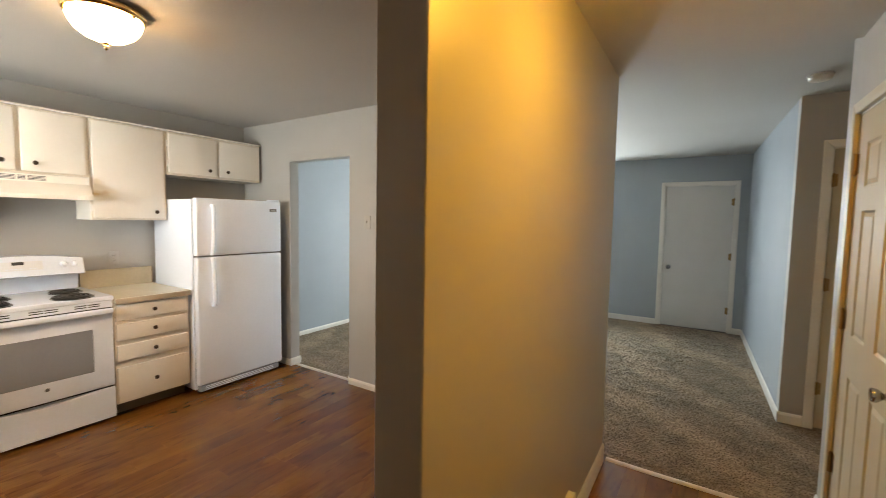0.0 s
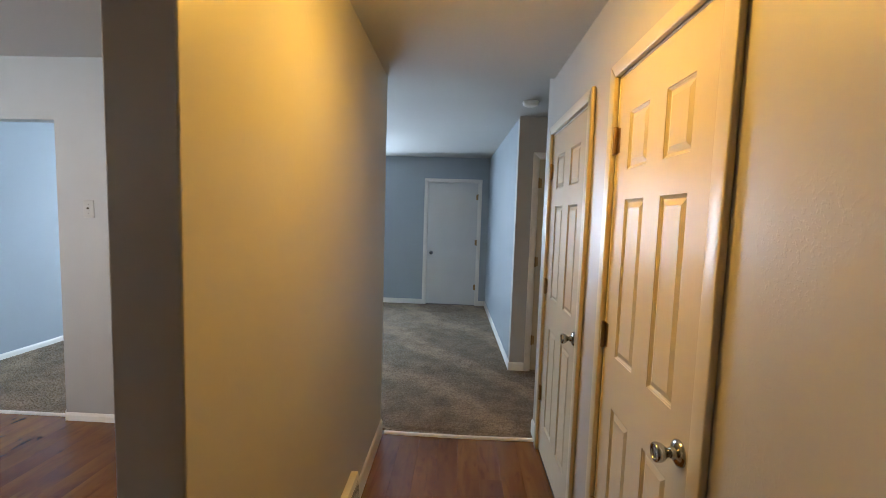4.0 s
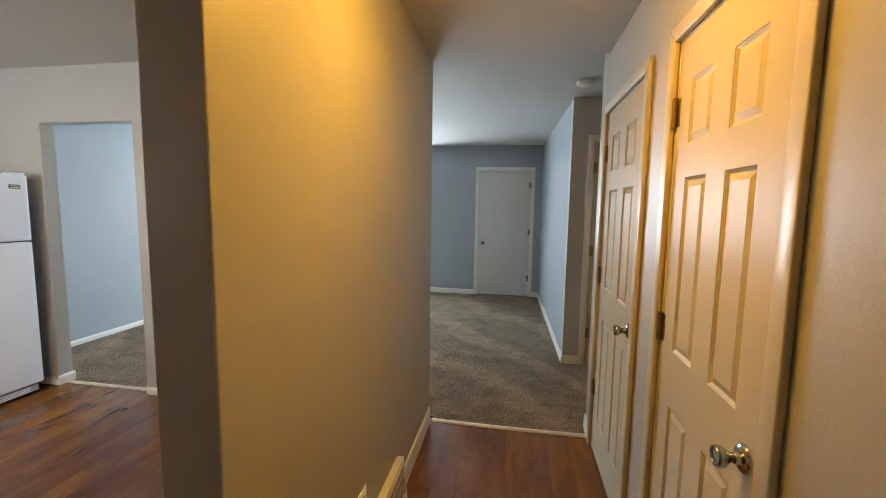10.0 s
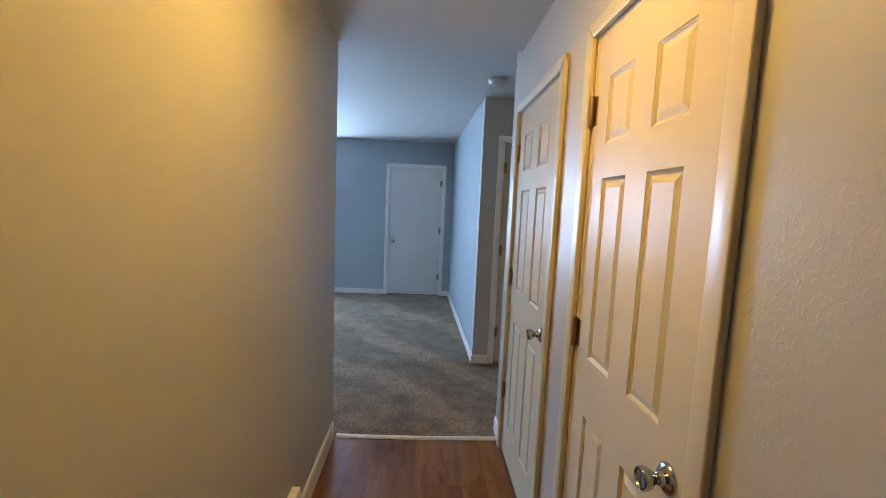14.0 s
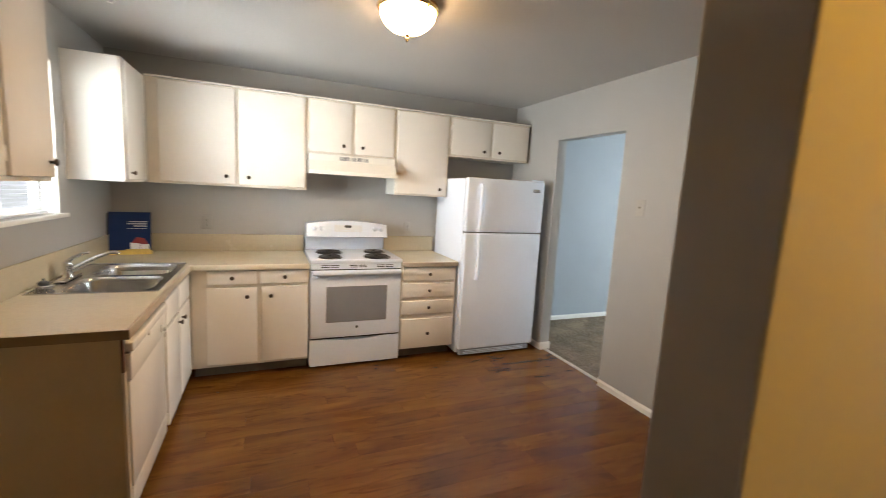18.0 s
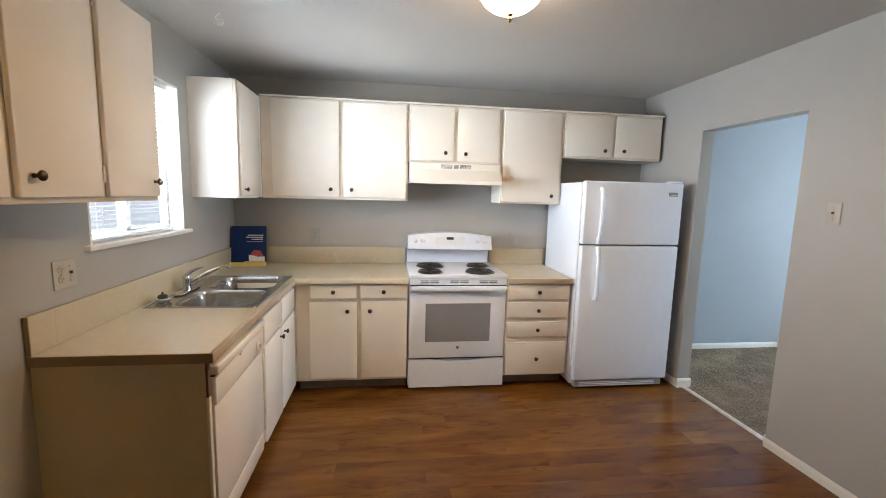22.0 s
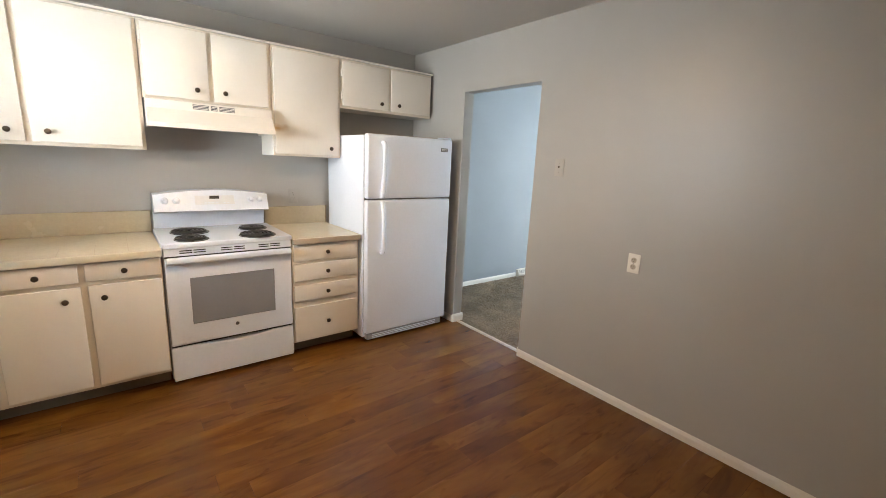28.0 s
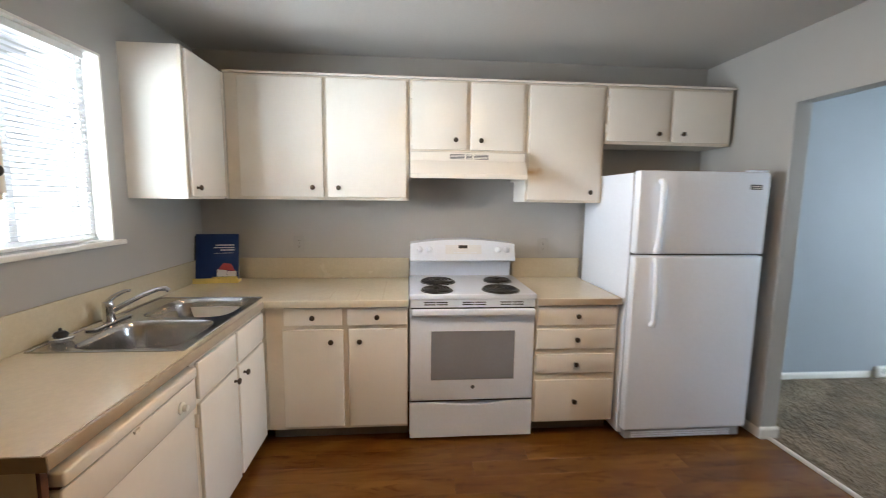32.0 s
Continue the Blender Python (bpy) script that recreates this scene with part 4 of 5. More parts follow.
for y in (HY0, HY1 - 0.006):
    bm = bmesh.new()
    a = [bm.verts.new((x, yy, z)) for yy in (y, y + 0.006) for x, z in ((XB + 0.002, 1.699), (-3.926, 1.699), (-3.863, 1.627), (-3.857, 1.602), (XB + 0.002, 1.602))]
    bm.faces.new(a[:5]); bm.faces.new(a[5:])
    for j in range(5):
        bm.faces.new((a[j], a[(j + 1) % 5], a[5 + (j + 1) % 5], a[5 + j]))
    part("side_cheek", bm, M_CAB, hd)
part("filter", rbox(-4.20, -3.92, 0.60, 1.16, 1.640, 1.652, 0.002), M_GASKET, hd, "dark grease filter")
part("lamp_cover", rbox(-3.925, -3.89, 0.72, 0.86, 1.628, 1.639, 0.003), M_PLATE, hd)
for y0, y1 in ((0.746, 0.838), (0.850, 0.888), (0.900, 0.992)):
    v = part("vent", rbox(-3.9148, -3.9130, y0, y1, 1.727, 1.757, 0.0006, 1), M_GASKET, hd, "slotted vent")
    for k in range(3):
        part("vent_bar", rbox(-3.9128, -3.9115, y0 + 0.002, y1 - 0.002, 1.731 + 0.009 * k, 1.7345 + 0.009 * k, 0), M_CAB, v)

# ---- doors ----
def panel_door(name, label, width, height, cols, rows, knob_u, knob_z, hinge_u, hinge_zs, at, rz, group="", material=None):
    """A moulded door in local axes: u along its width, face towards -y. cols, rows: spans of the raised panels."""
    d = thing(name, label, "door", group, at, rz)
    us = sorted({0.0, width, *[v for c in cols for v in c]})
    zs = sorted({0.0, height, *[v for r in rows for v in r]})
    bm = bmesh.new()
    grid = [[bm.verts.new((u, 0, z)) for z in zs] for u in us]
    back = [[bm.verts.new((u, 0.035, z)) for z in zs] for u in us]
    panels = []
    for i in range(len(us) - 1):
        for j in range(len(zs) - 1):
            f = bm.faces.new((grid[i][j], grid[i + 1][j], grid[i + 1][j + 1], grid[i][j + 1]))
            bm.faces.new((back[i][j], back[i][j + 1], back[i + 1][j + 1], back[i + 1][j]))
            if (us[i], us[i + 1]) in cols and (zs[j], zs[j + 1]) in rows:
                panels.append(f)
    nu, nz = len(us) - 1, len(zs) - 1
    for i in range(nu):
        bm.faces.new((grid[i][0], back[i][0], back[i + 1][0], grid[i + 1][0]))
        bm.faces.new((grid[i][nz], grid[i + 1][nz], back[i + 1][nz], back[i][nz]))
    for j in range(nz):
        bm.faces.new((grid[0][j], grid[0][j + 1], back[0][j + 1], back[0][j]))
        bm.faces.new((grid[nu][j], back[nu][j], back[nu][j + 1], grid[nu][j + 1]))
    bm.normal_update()
    if panels:
        # sticking: a quirk, an ogee step, a flat groove, then the raised field's slope
        for thick, deep in ((0.002, -0.0025), (0.005, -0.0015), (0.002, -0.002), (0.005, -0.0015), (0.003, 0.0), (0.024, 0.0062)):
            bmesh.ops.inset_individual(bm, faces=panels, thickness=thick, depth=deep)
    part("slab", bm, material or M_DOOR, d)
    k = part("rose", moved(lathe([(0.033, 0.0), (0.033, -0.004), (0.026, -0.010), (0.015, -0.013), (0.013, -0.022), (0.0005, -0.023)], 28, "y"), pose(knob_u, 0, knob_z)), M_NICKEL, d, "satin nickel rose", True)
    part("knob", moved(lathe([(0.0105, -0.020), (0.0110, -0.028), (0.0150, -0.034), (0.0205, -0.040), (0.0238, -0.048), (0.0242, -0.056), (0.0222, -0.060), (0.0185, -0.0605), (0.0165, -0.0570), (0.0005, -0.0560)], 28, "y"), pose(knob_u, 0, knob_z)), M_NICKEL, k, "satin nickel knob", True)
    s = -1 if hinge_u < width / 2 else 1
    for z in hinge_zs:
        h = part("hinge", tube([(hinge_u, -0.009, z - 0.047), (hinge_u, -0.009, z + 0.047)], 0.0085, 12), M_BRASS, d, "antique brass hinge", True)
        part("hinge_leaf", rbox(hinge_u - s * 0.026, hinge_u - s * 0.004, -0.0022, 0.0005, z - 0.044, z + 0.044, 0.0008, 1), M_BRASS, h)
        for dz in (-0.05, 0.047):
            part("hinge_pin", moved(lathe([(0.0045, 0), (0.006, 0.002), (0.0005, 0.004)], 10), pose(hinge_u, -0.009, z + dz)), M_BRASS, h)
    return d


def casing(name, label, a0, a1, head, at, rz, w=0.057, t=0.013, floor=0.0, material=None):
    """Door trim of two legs and a head around an opening, facing -y in its local axes."""
    c = tagged(thing(name, label, "door trim", "", at, rz), kind="structure")

    def board(nm, poly):
        bm = bmesh.new()
        lo = [bm.verts.new((u, 0, z)) for u, z in poly]
        hi = [bm.verts.new((u, -t, z)) for u, z in poly]
        bm.faces.new(lo); bm.faces.new(hi)
        for j in range(4):
            bm.faces.new((lo[j], lo[(j + 1) % 4], hi[(j + 1) % 4], hi[j]))
        bmesh.ops.recalc_face_normals(bm, faces=bm.faces)
        bevel(bm, 0.005, 3)
        part(nm, bm, material or M_TRIM, c, smooth=True)

    board("leg", [(a0 - w, floor), (a0, floor), (a0, head), (a0 - w, head + w)])
    board("leg", [(a1, floor), (a1 + w, floor), (a1 + w, head + w), (a1, head)])
    board("head", [(a0, head + 0.0004), (a1, head + 0.0004), (a1 + w, head + w), (a0 - w, head + w)])
    return c


def jamb(name, a0, a1, head, depth, at, rz):
    c = tagged(thing(name, "white painted door jamb", "door jamb", "", at, rz), kind="structure")
    part("side", rbox(a0, a0 + 0.006, 0.0005, depth, 0, head, 0.001, 1), M_TRIM, c)
    part("side", rbox(a1 - 0.006, a1, 0.0005, depth, 0, head, 0.001, 1), M_TRIM, c)
    part("head", rbox(a0 + 0.0065, a1 - 0.0065, 0.0005, depth, head - 0.006, head, 0.001, 1), M_TRIM, c)
    return c


# closet doors: local u runs towards +y in the world when turned by 90 with the face to -x; rz=-90 puts u along -y
def closet(y0, y1, nm, label):
    w = y1 - y0 - 0.018
    k = w / 0.602
    cols = [(0.100 * k, 0.243 * k), (0.347 * k, 0.488 * k)]
    rows = [(0.205, 0.826), (1.010, 1.561), (1.662, 1.853)]
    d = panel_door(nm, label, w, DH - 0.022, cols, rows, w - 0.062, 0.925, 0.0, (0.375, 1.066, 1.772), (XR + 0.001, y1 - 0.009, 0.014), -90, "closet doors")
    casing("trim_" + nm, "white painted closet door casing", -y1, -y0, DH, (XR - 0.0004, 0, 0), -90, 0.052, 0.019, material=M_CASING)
    jamb("jamb_" + nm, -y1, -y0, DH, 0.118, (XR, 0, 0), -90)
    part("strike_plate", rbox(w + 0.002, w + 0.006, -0.002, 0.02, 0.895, 0.955, 0.0008, 1), M_BRASS, d, "brass strike plate")
    return d


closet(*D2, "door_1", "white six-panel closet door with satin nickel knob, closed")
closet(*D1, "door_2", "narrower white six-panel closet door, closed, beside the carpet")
panel_door("door_3", "white flush door, closed, at the living room's far wall", LDOOR[1] - LDOOR[0] - 0.016, 2.026, [], [], 0.07, 0.86, LDOOR[1] - LDOOR[0] - 0.016, (0.30, 1.05, 1.80), (LDOOR[0] + 0.008, YF + 0.012, 0.014), 0, material=M_DOOR_FLUSH)
casing("trim_door_3", "white painted door casing", LDOOR[0], LDOOR[1], LDOOR[3], (0, YF - 0.0004, 0), 0)
jamb("jamb_door_3", LDOOR[0], LDOOR[1], LDOOR[3], 0.138, (0, YF, 0), 0)
w3 = DOOR3[1] - DOOR3[0] - 0.016
panel_door("door_4", "white panelled door in the side passage, closed", w3, 2.042, [(0.12, 0.32), (0.43, 0.63)], [(0.21, 0.84), (1.02, 1.58), (1.70, 1.88)], w3 - 0.065, 0.93, 0.0, (0.30, 1.07, 1.82), (DOOR3[0] + 0.008, 4.034, 0.014), 0)
casing("trim_door_4", "white painted door casing", DOOR3[0], DOOR3[1], DOOR3[3], (0, 4.0296, 0), 0, 0.057)
jamb("jamb_door_4", DOOR3[0], DOOR3[1], DOOR3[3], 0.118, (0, 4.03, 0), 0)


# ---- baseboards ----
def baseboard(name, label, face, at, a0, a1, sign, h=0.085, t=0.012, z=0.0):
    """A moulded board on the wall plane at, running from a0 to a1; sign: the way it stands proud."""
    prof = [(0.0004, z + 0.0005), (t, z + 0.0005), (t, z + h - 0.018), (t - 0.004, z + h - 0.008), (t - 0.008, z + h), (0.0004, z + h)]
    bm = bmesh.new()
    rr = [[bm.verts.new((at + sign * v, a, zz) if face == "x" else (a, at + sign * v, zz)) for v, zz in prof] for a in (a0, a1)]
    k = len(prof)
    for j in range(k):
        bm.faces.new((rr[0][j], rr[0][(j + 1) % k], rr[1][(j + 1) % k], rr[1][j]))
    bm.faces.new(rr[0]); bm.faces.new(rr[1])
    return setting(name, bm, M_TRIM, label, "baseboard")


baseboard("baseboard_kitchen", "white painted baseboard under the kitchen wall", "y", YN, DOORWAY[1] + 0.001, XP0 - 0.013, -1, 0.056)
baseboard("baseboard_fridge", "white painted baseboard end beside the refrigerator", "y", YN, -4.0, DOORWAY[0] - 0.001, -1, 0.06)
baseboard("baseboard_jamb_west", "white painted baseboard in the doorway", "x", DOORWAY[0], YN - 0.012, YN + 0.112, 1, 0.075)
baseboard("baseboard_jamb_east", "white painted baseboard in the doorway", "x", DOORWAY[1], YN + 0.001, YN + 0.112, -1, 0.075)
baseboard("baseboard_partition_kitchen", "white painted baseboard on the partition", "x", XP0, YP + 0.001, YN - 0.013, -1)
for nm, y0, y1 in (("baseboard_hall", 1.945, YN + 0.018), ("baseboard_hall_near", YP + 0.001, 1.435)):
    b = baseboard(nm, "cream-lit white baseboard along the hall", "x", XP1, y0, y1, 1, 0.115)
    for v in b.data.vertices:
        v.co.x -= SKEW * (v.co.y - YP)
baseboard("baseboard_hall_east", "white baseboard end beside the closet door", "x", XR, D1[1] + 0.058, 2.85, -1, 0.10)
baseboard("baseboard_entry", "white baseboard beside the closet door", "x", XR, -4.58, D2[0] - 0.058, -1, 0.10)
baseboard("baseboard_between", "white baseboard between the closet doors", "x", XR, D2[1] + 0.058, D1[0] - 0.058, -1, 0.10)
baseboard("baseboard_jog", "white baseboard at the wall corner", "y", 4.03, 0.503, DOOR3[0] - 0.058, -1, 0.085)
b = baseboard("baseboard_living_east", "white baseboard along the living room wall", "x", 0.515, 4.018, YF - 0.013, -1, 0.085)
for v in b.data.vertices:
    v.co.x -= 0.078 * max(0, v.co.y - 4.15) / (YF - 4.15)
baseboard("baseboard_living_north", "white baseboard under the far wall", "y", YF, LDOOR[1] + 0.058, 0.426, -1)
baseboard("baseboard_living_far", "white baseboard under the far wall", "y", YF, XL + 0.013, LDOOR[0] - 0.058, -1)
baseboard("baseboard_living_west", "white baseboard along the blue-grey wall", "x", XL, YN + 0.112, 4.44, 1, 0.058)
baseboard("baseboard_living_west_far", "white baseboard along the blue-grey wall", "x", XL, 4.80, YF - 0.001, 1, 0.058)


def register(name, label, at, rz, length, height, depth):
    """A sheet-metal baseboard heating register, back against the wall, along local x, facing -y."""
    r = thing(name, label, "register", "", at, rz)
    bm = bmesh.new()
    prof = [(0, 0.001), (-depth * 0.55, 0.001), (-depth, 0.03), (-depth * 0.62, height), (0, height)]
    rr = [[bm.verts.new((u, v, z)) for v, z in prof] for u in (0.0, length)]
    k = len(prof)
    for j in range(k):
        bm.faces.new((rr[0][j], rr[0][(j + 1) % k], rr[1][(j + 1) % k], rr[1][j]))
    bm.faces.new(rr[0]); bm.faces.new(rr[1])
    bmesh.ops.recalc_face_normals(bm, faces=bm.faces)
    bevel(bm, 0.003, 2)
    part("housing", bm, M_TRIM, r, smooth=True)
    n = int(length / 0.018)
    for j in range(n):
        u = 0.025 + (length - 0.05) * j / (n - 1)
        bm = bmesh.new()
        f0, f1 = 0.30, 0.85
        y0, y1 = (-depth + (depth * 0.38) * f - 0.0012 for f in (f0, f1))
        z0, z1 = (0.03 + (height - 0.03) * f for f in (f0, f1))
        v = [bm.verts.new(p) for p in ((u - 0.003, y0, z0), (u + 0.003, y0, z0), (u + 0.003, y1, z1), (u - 0.003, y1, z1),
                                       (u - 0.003, y0 + 0.002, z0), (u + 0.003, y0 + 0.002, z0), (u + 0.003, y1 + 0.002, z1), (u - 0.003, y1 + 0.002, z1))]
        for f in ((0, 1, 2, 3), (4, 7, 6, 5), (0, 4, 5, 1), (2, 6, 7, 3), (1, 5, 6, 2), (0, 3, 7, 4)):
            bm.faces.new([v[i] for i in f])
        part("slot", bm, M_GASKET, r)
    return r


register("floor_register", "cream metal baseboard register on the hall partition", (XP1 + 0.0005 - SKEW * (1.455 - YP), 1.455, 0), 90 + math.degrees(SKEW), 0.46, 0.255, 0.055)
register("floor_register", "white metal baseboard register under the blue-grey wall", (XL + 0.0005, 4.45, 0.0), 90, 0.34, 0.10, 0.06)


# ---- plates ----
def plate(name, label, at, rz, rx_turn=0, kinds=("outlet",), w=0.073, h=0.116, material=None):
    """A wall plate facing -y in its local axes, with outlets or toggles side by side."""
    p = thing(name, label, "outlet" if kinds[0] == "outlet" else "switch", "", at, rz)
    n = len(kinds)
    W = w + 0.046 * (n - 1)
    material = material or M_PLATE
    part("plate", rbox(-W / 2, W / 2, -0.006, -0.0003, -h / 2, h / 2, 0.0025, 2), material, p, smooth=True)
    for i, kd in enumerate(kinds):
        c = 0.046 * (i - (n - 1) / 2)
        if kd == "outlet":
            for dz in (-0.020, 0.020):
                o = part("socket", moved(lathe([(0.0165, -0.0062), (0.0165, -0.0085), (0.0005, -0.0086)], 20, "y"), pose(c, 0, dz)), M_SOCKET if material in (M_PLATE, M_PLATE_OLD) else material, p)
                for dx in (-0.006, 0.006):
                    part("slot", rbox(c + dx - 0.0012, c + dx + 0.0012, -0.0092, -0.0087, dz, dz + 0.008, 0), M_BLACK, o)
                part("ground_hole", rbox(c - 0.002, c + 0.002, -0.0092, -0.0087, dz - 0.009, dz - 0.005, 0), M_BLACK, o)
            part("screw", moved(lathe([(0.003, -0.0061), (0.0025, -0.0075), (0.0005, -0.0076)], 10, "y"), pose(c, 0, 0)), M_STEEL, p)
        else:
            part("collar", rbox(c - 0.006, c + 0.006, -0.0072, -0.0062, -0.013, 0.013, 0.0004, 1), material, p)
            part("toggle", rbox(c - 0.0045, c + 0.0045, -0.017, -0.0073, -0.002, 0.010, 0.0015, 1), M_BRONZE, p, "dark toggle")
            for dz in (-0.030, 0.030):
                part("screw", moved(lathe([(0.003, -0.0061), (0.0025, -0.0075), (0.0005, -0.0076)], 10, "y"), pose(c, 0, dz)), M_STEEL, p)
    return p


plate("light_switch", "ivory light switch plate on the kitchen wall", (-2.486, YN, 1.470), 0, kinds=("toggle",), material=paint("switch_plate_ivory", (0.43, 0.41, 0.365), 0.35, 0.03, 8))
plate("wall_outlet", "ivory duplex outlet on the kitchen wall", (-1.885, YN, 0.935), 0)
plate("wall_outlet", "ivory duplex outlet beside the worktop", (-1.952, YS, 1.140), 180, material=M_PLATE_OLD)
plate("switch_and_outlet", "ivory two-gang plate with an outlet and a dark toggle", (-2.375, YS, 1.158), 180, kinds=("outlet", "toggle"), material=M_PLATE_OLD)
plate("wall_outlet", "painted-over outlet above the backsplash", (XB, -0.300, 1.140), 90, material=M_WALL)
plate("wall_outlet", "painted-over outlet beside the range", (XB, 1.492, 1.128), 90, material=M_WALL)
plate("wall_outlet", "cream outlet plate low on the hall partition", (XP1 + 0.0003 - SKEW * (1.425 - YP), 1.425, 0.365), 90 + math.degrees(SKEW))

# niche with a brown panel at the end of the window wall
nc = thing("wall_panel", "brown panel in a white frame on the kitchen wall", "wall panel", "", (-1.80, YS, 0.965))
part("panel", rbox(0.0, 0.20, 0.0005, 0.006, 0.012, 0.26, 0.001, 1), paint("brown_board", (0.16, 0.10, 0.045), 0.5, 0.15, 12), nc)
part("lower_frame", rbox(-0.035, 0.23, 0.0005, 0.006, -0.030, 0.0115, 0.002, 2), M_PLATE_OLD, nc)

# ---- ceiling lamps ----
def ceiling_lamp(label, x, y, z, glass):
    L = thing("ceiling_lamp", label, "ceiling lamp", "", (x, y, z))
    part("pan", lathe([(0.0005, -0.0005), (0.118, -0.0005), (0.152, -0.012), (0.160, -0.030), (0.156, -0.040), (0.146, -0.044), (0.142, -0.036), (0.0005, -0.030)], 48), M_GOLD, L, "polished brass pan", True)
    part("dome", lathe([(0.141, -0.040), (0.143, -0.052), (0.136, -0.078), (0.116, -0.108), (0.082, -0.134), (0.042, -0.149), (0.0005, -0.153)], 48), glass, L, "lit frosted glass dome", True)
    part("finial", lathe([(0.0005, -0.153), (0.013, -0.154), (0.015, -0.160), (0.007, -0.166), (0.011, -0.174), (0.008, -0.184), (0.003, -0.190), (0.0005, -0.192)], 20), M_GOLD, L, "turned brass finial", True)
    for k in range(3):
        a = 2 * math.pi * k / 3 + 0.4
        part("clip", moved(rbox(-0.008, 0.008, -0.008, 0.008, -0.058, -0.034, 0.003), pose(0.147 * math.cos(a), 0.147 * math.sin(a), 0, 0, 0, math.degrees(a))), M_GOLD, L)
    return L


ceiling_lamp("flush ceiling lamp with lit frosted dome and brass finial", -2.40, 0.845, CEIL, M_DOME)
ceiling_lamp("flush hall ceiling lamp with lit warm glass dome", -0.005, 1.22, HALL_CEIL, M_DOME_HALL)

sd = thing("smoke_detector", "round white smoke detector on the ceiling", "smoke detector", "", (0.53, 3.53, CEIL))
part("base", lathe([(0.0005, -0.0005), (0.066, -0.0005), (0.068, -0.012), (0.0005, -0.0125)], 32), M_PLATE, sd, smooth=True)
part("cover", lathe([(0.060, -0.0128), (0.058, -0.028), (0.046, -0.036), (0.0005, -0.038)], 32), M_PLATE, sd, smooth=True)
hk = thing("ceiling_hook", "small white hook screwed into the ceiling", "hook", "", (-3.058, -0.58, CEIL))
part("hook", tube([(0, 0, -0.0005), (0.004, -0.010, -0.010), (-0.004, -0.024, -0.018), (-0.002, -0.012, -0.030), (0.004, 0.010, -0.036), (0.002, 0.022, -0.046), (-0.004, 0.010, -0.058), (-0.006, -0.012, -0.056)], 0.0032, 8), M_PLATE, hk, smooth=True)

# ---- brochure in a yellow stand ----
bk = thing("brochure_stand", "dark blue brochure standing in a yellow holder on the worktop", "brochure", "", (-4.095, -0.808, CT + 0.0005), 97)
M_BLUE = paint("brochure_blue", (0.007, 0.026, 0.115), 0.45, 0.05, 6, spec=0.2)
M_YEL = paint("stand_yellow", (0.72, 0.55, 0.16), 0.4, 0.06, 6)
M_WHITE = paint("print_white", (0.8, 0.8, 0.8), 0.5, 0.02, 6)
M_RED = paint("print_red", (0.35, 0.03, 0.03), 0.5, 0.05, 6)
lean = pose(0, 0.030, 0.016, -10, 0, 0)
part("holder", rbox(-0.142, 0.142, -0.005, 0.075, 0, 0.014, 0.003), M_YEL, bk, "yellow holder base", True)
part("lip", rbox(-0.142, 0.142, -0.012, -0.0055, 0, 0.034, 0.002), M_YEL, bk, "yellow holder lip")
part("back_board", moved(rbox(-0.172, 0.128, 0.0125, 0.030, 0, 0.302, 0.002), lean), paint("dark_backing", (0.03, 0.022, 0.015), 0.6, 0.1, 8), bk, "dark brown backing")
cov = part("cover", moved(rbox(-0.134, 0.134, -0.008, 0.012, 0, 0.312, 0.002), lean), M_BLUE, bk, "dark blue printed cover")
for z, a, b in ((0.232, -0.01, 0.110), (0.215, -0.02, 0.110), (0.198, 0.02, 0.110), (0.180, -0.02, 0.108)):
    part("text_line", moved(rbox(a, b, -0.0090, -0.0084, z, z + (0.008 if z > 0.19 else 0.003), 0), lean), M_WHITE, cov)
for x0, x1, z0, z1, mm in ((0.000, 0.062, 0.022, 0.072, M_WHITE), (0.064, 0.122, 0.022, 0.058, M_WHITE), (-0.03, 0.128, 0.012, 0.021, M_YEL)):
    part("printed_house", moved(rbox(x0, x1, -0.0090, -0.0084, z0, z1, 0), lean), mm, cov)
bm = bmesh.new()
v = [bm.verts.new((x, y, z)) for y in (-0.0096, -0.0091) for x, z in ((0.008, 0.070), (0.116, 0.058), (0.088, 0.108), (0.040, 0.114))]
bm.faces.new(v[:4]); bm.faces.new(v[4:])
for j in range(4):
    bm.faces.new((v[j], v[(j + 1) % 4], v[4 + (j + 1) % 4], v[4 + j]))
part("printed_roof", moved(bm, lean), M_RED, cov)

# ---- windows ----
def glass():
    m, n, l, b = shader("window_glass", 0.02)
    b.inputs["Transmission Weight"].default_value = 1.0
    b.inputs["IOR"].default_value = 1.05
    b.inputs["Base Color"].default_value = (0.97, 0.99, 0.99, 1)
    return m


M_GLASS = glass()
M_VINYL = paint("white_vinyl", (0.80, 0.81, 0.81), 0.35, 0.02, 5)
M_SLAT = paint("blind_slat_white", (0.80, 0.80, 0.79), 0.4, 0.02, 8)


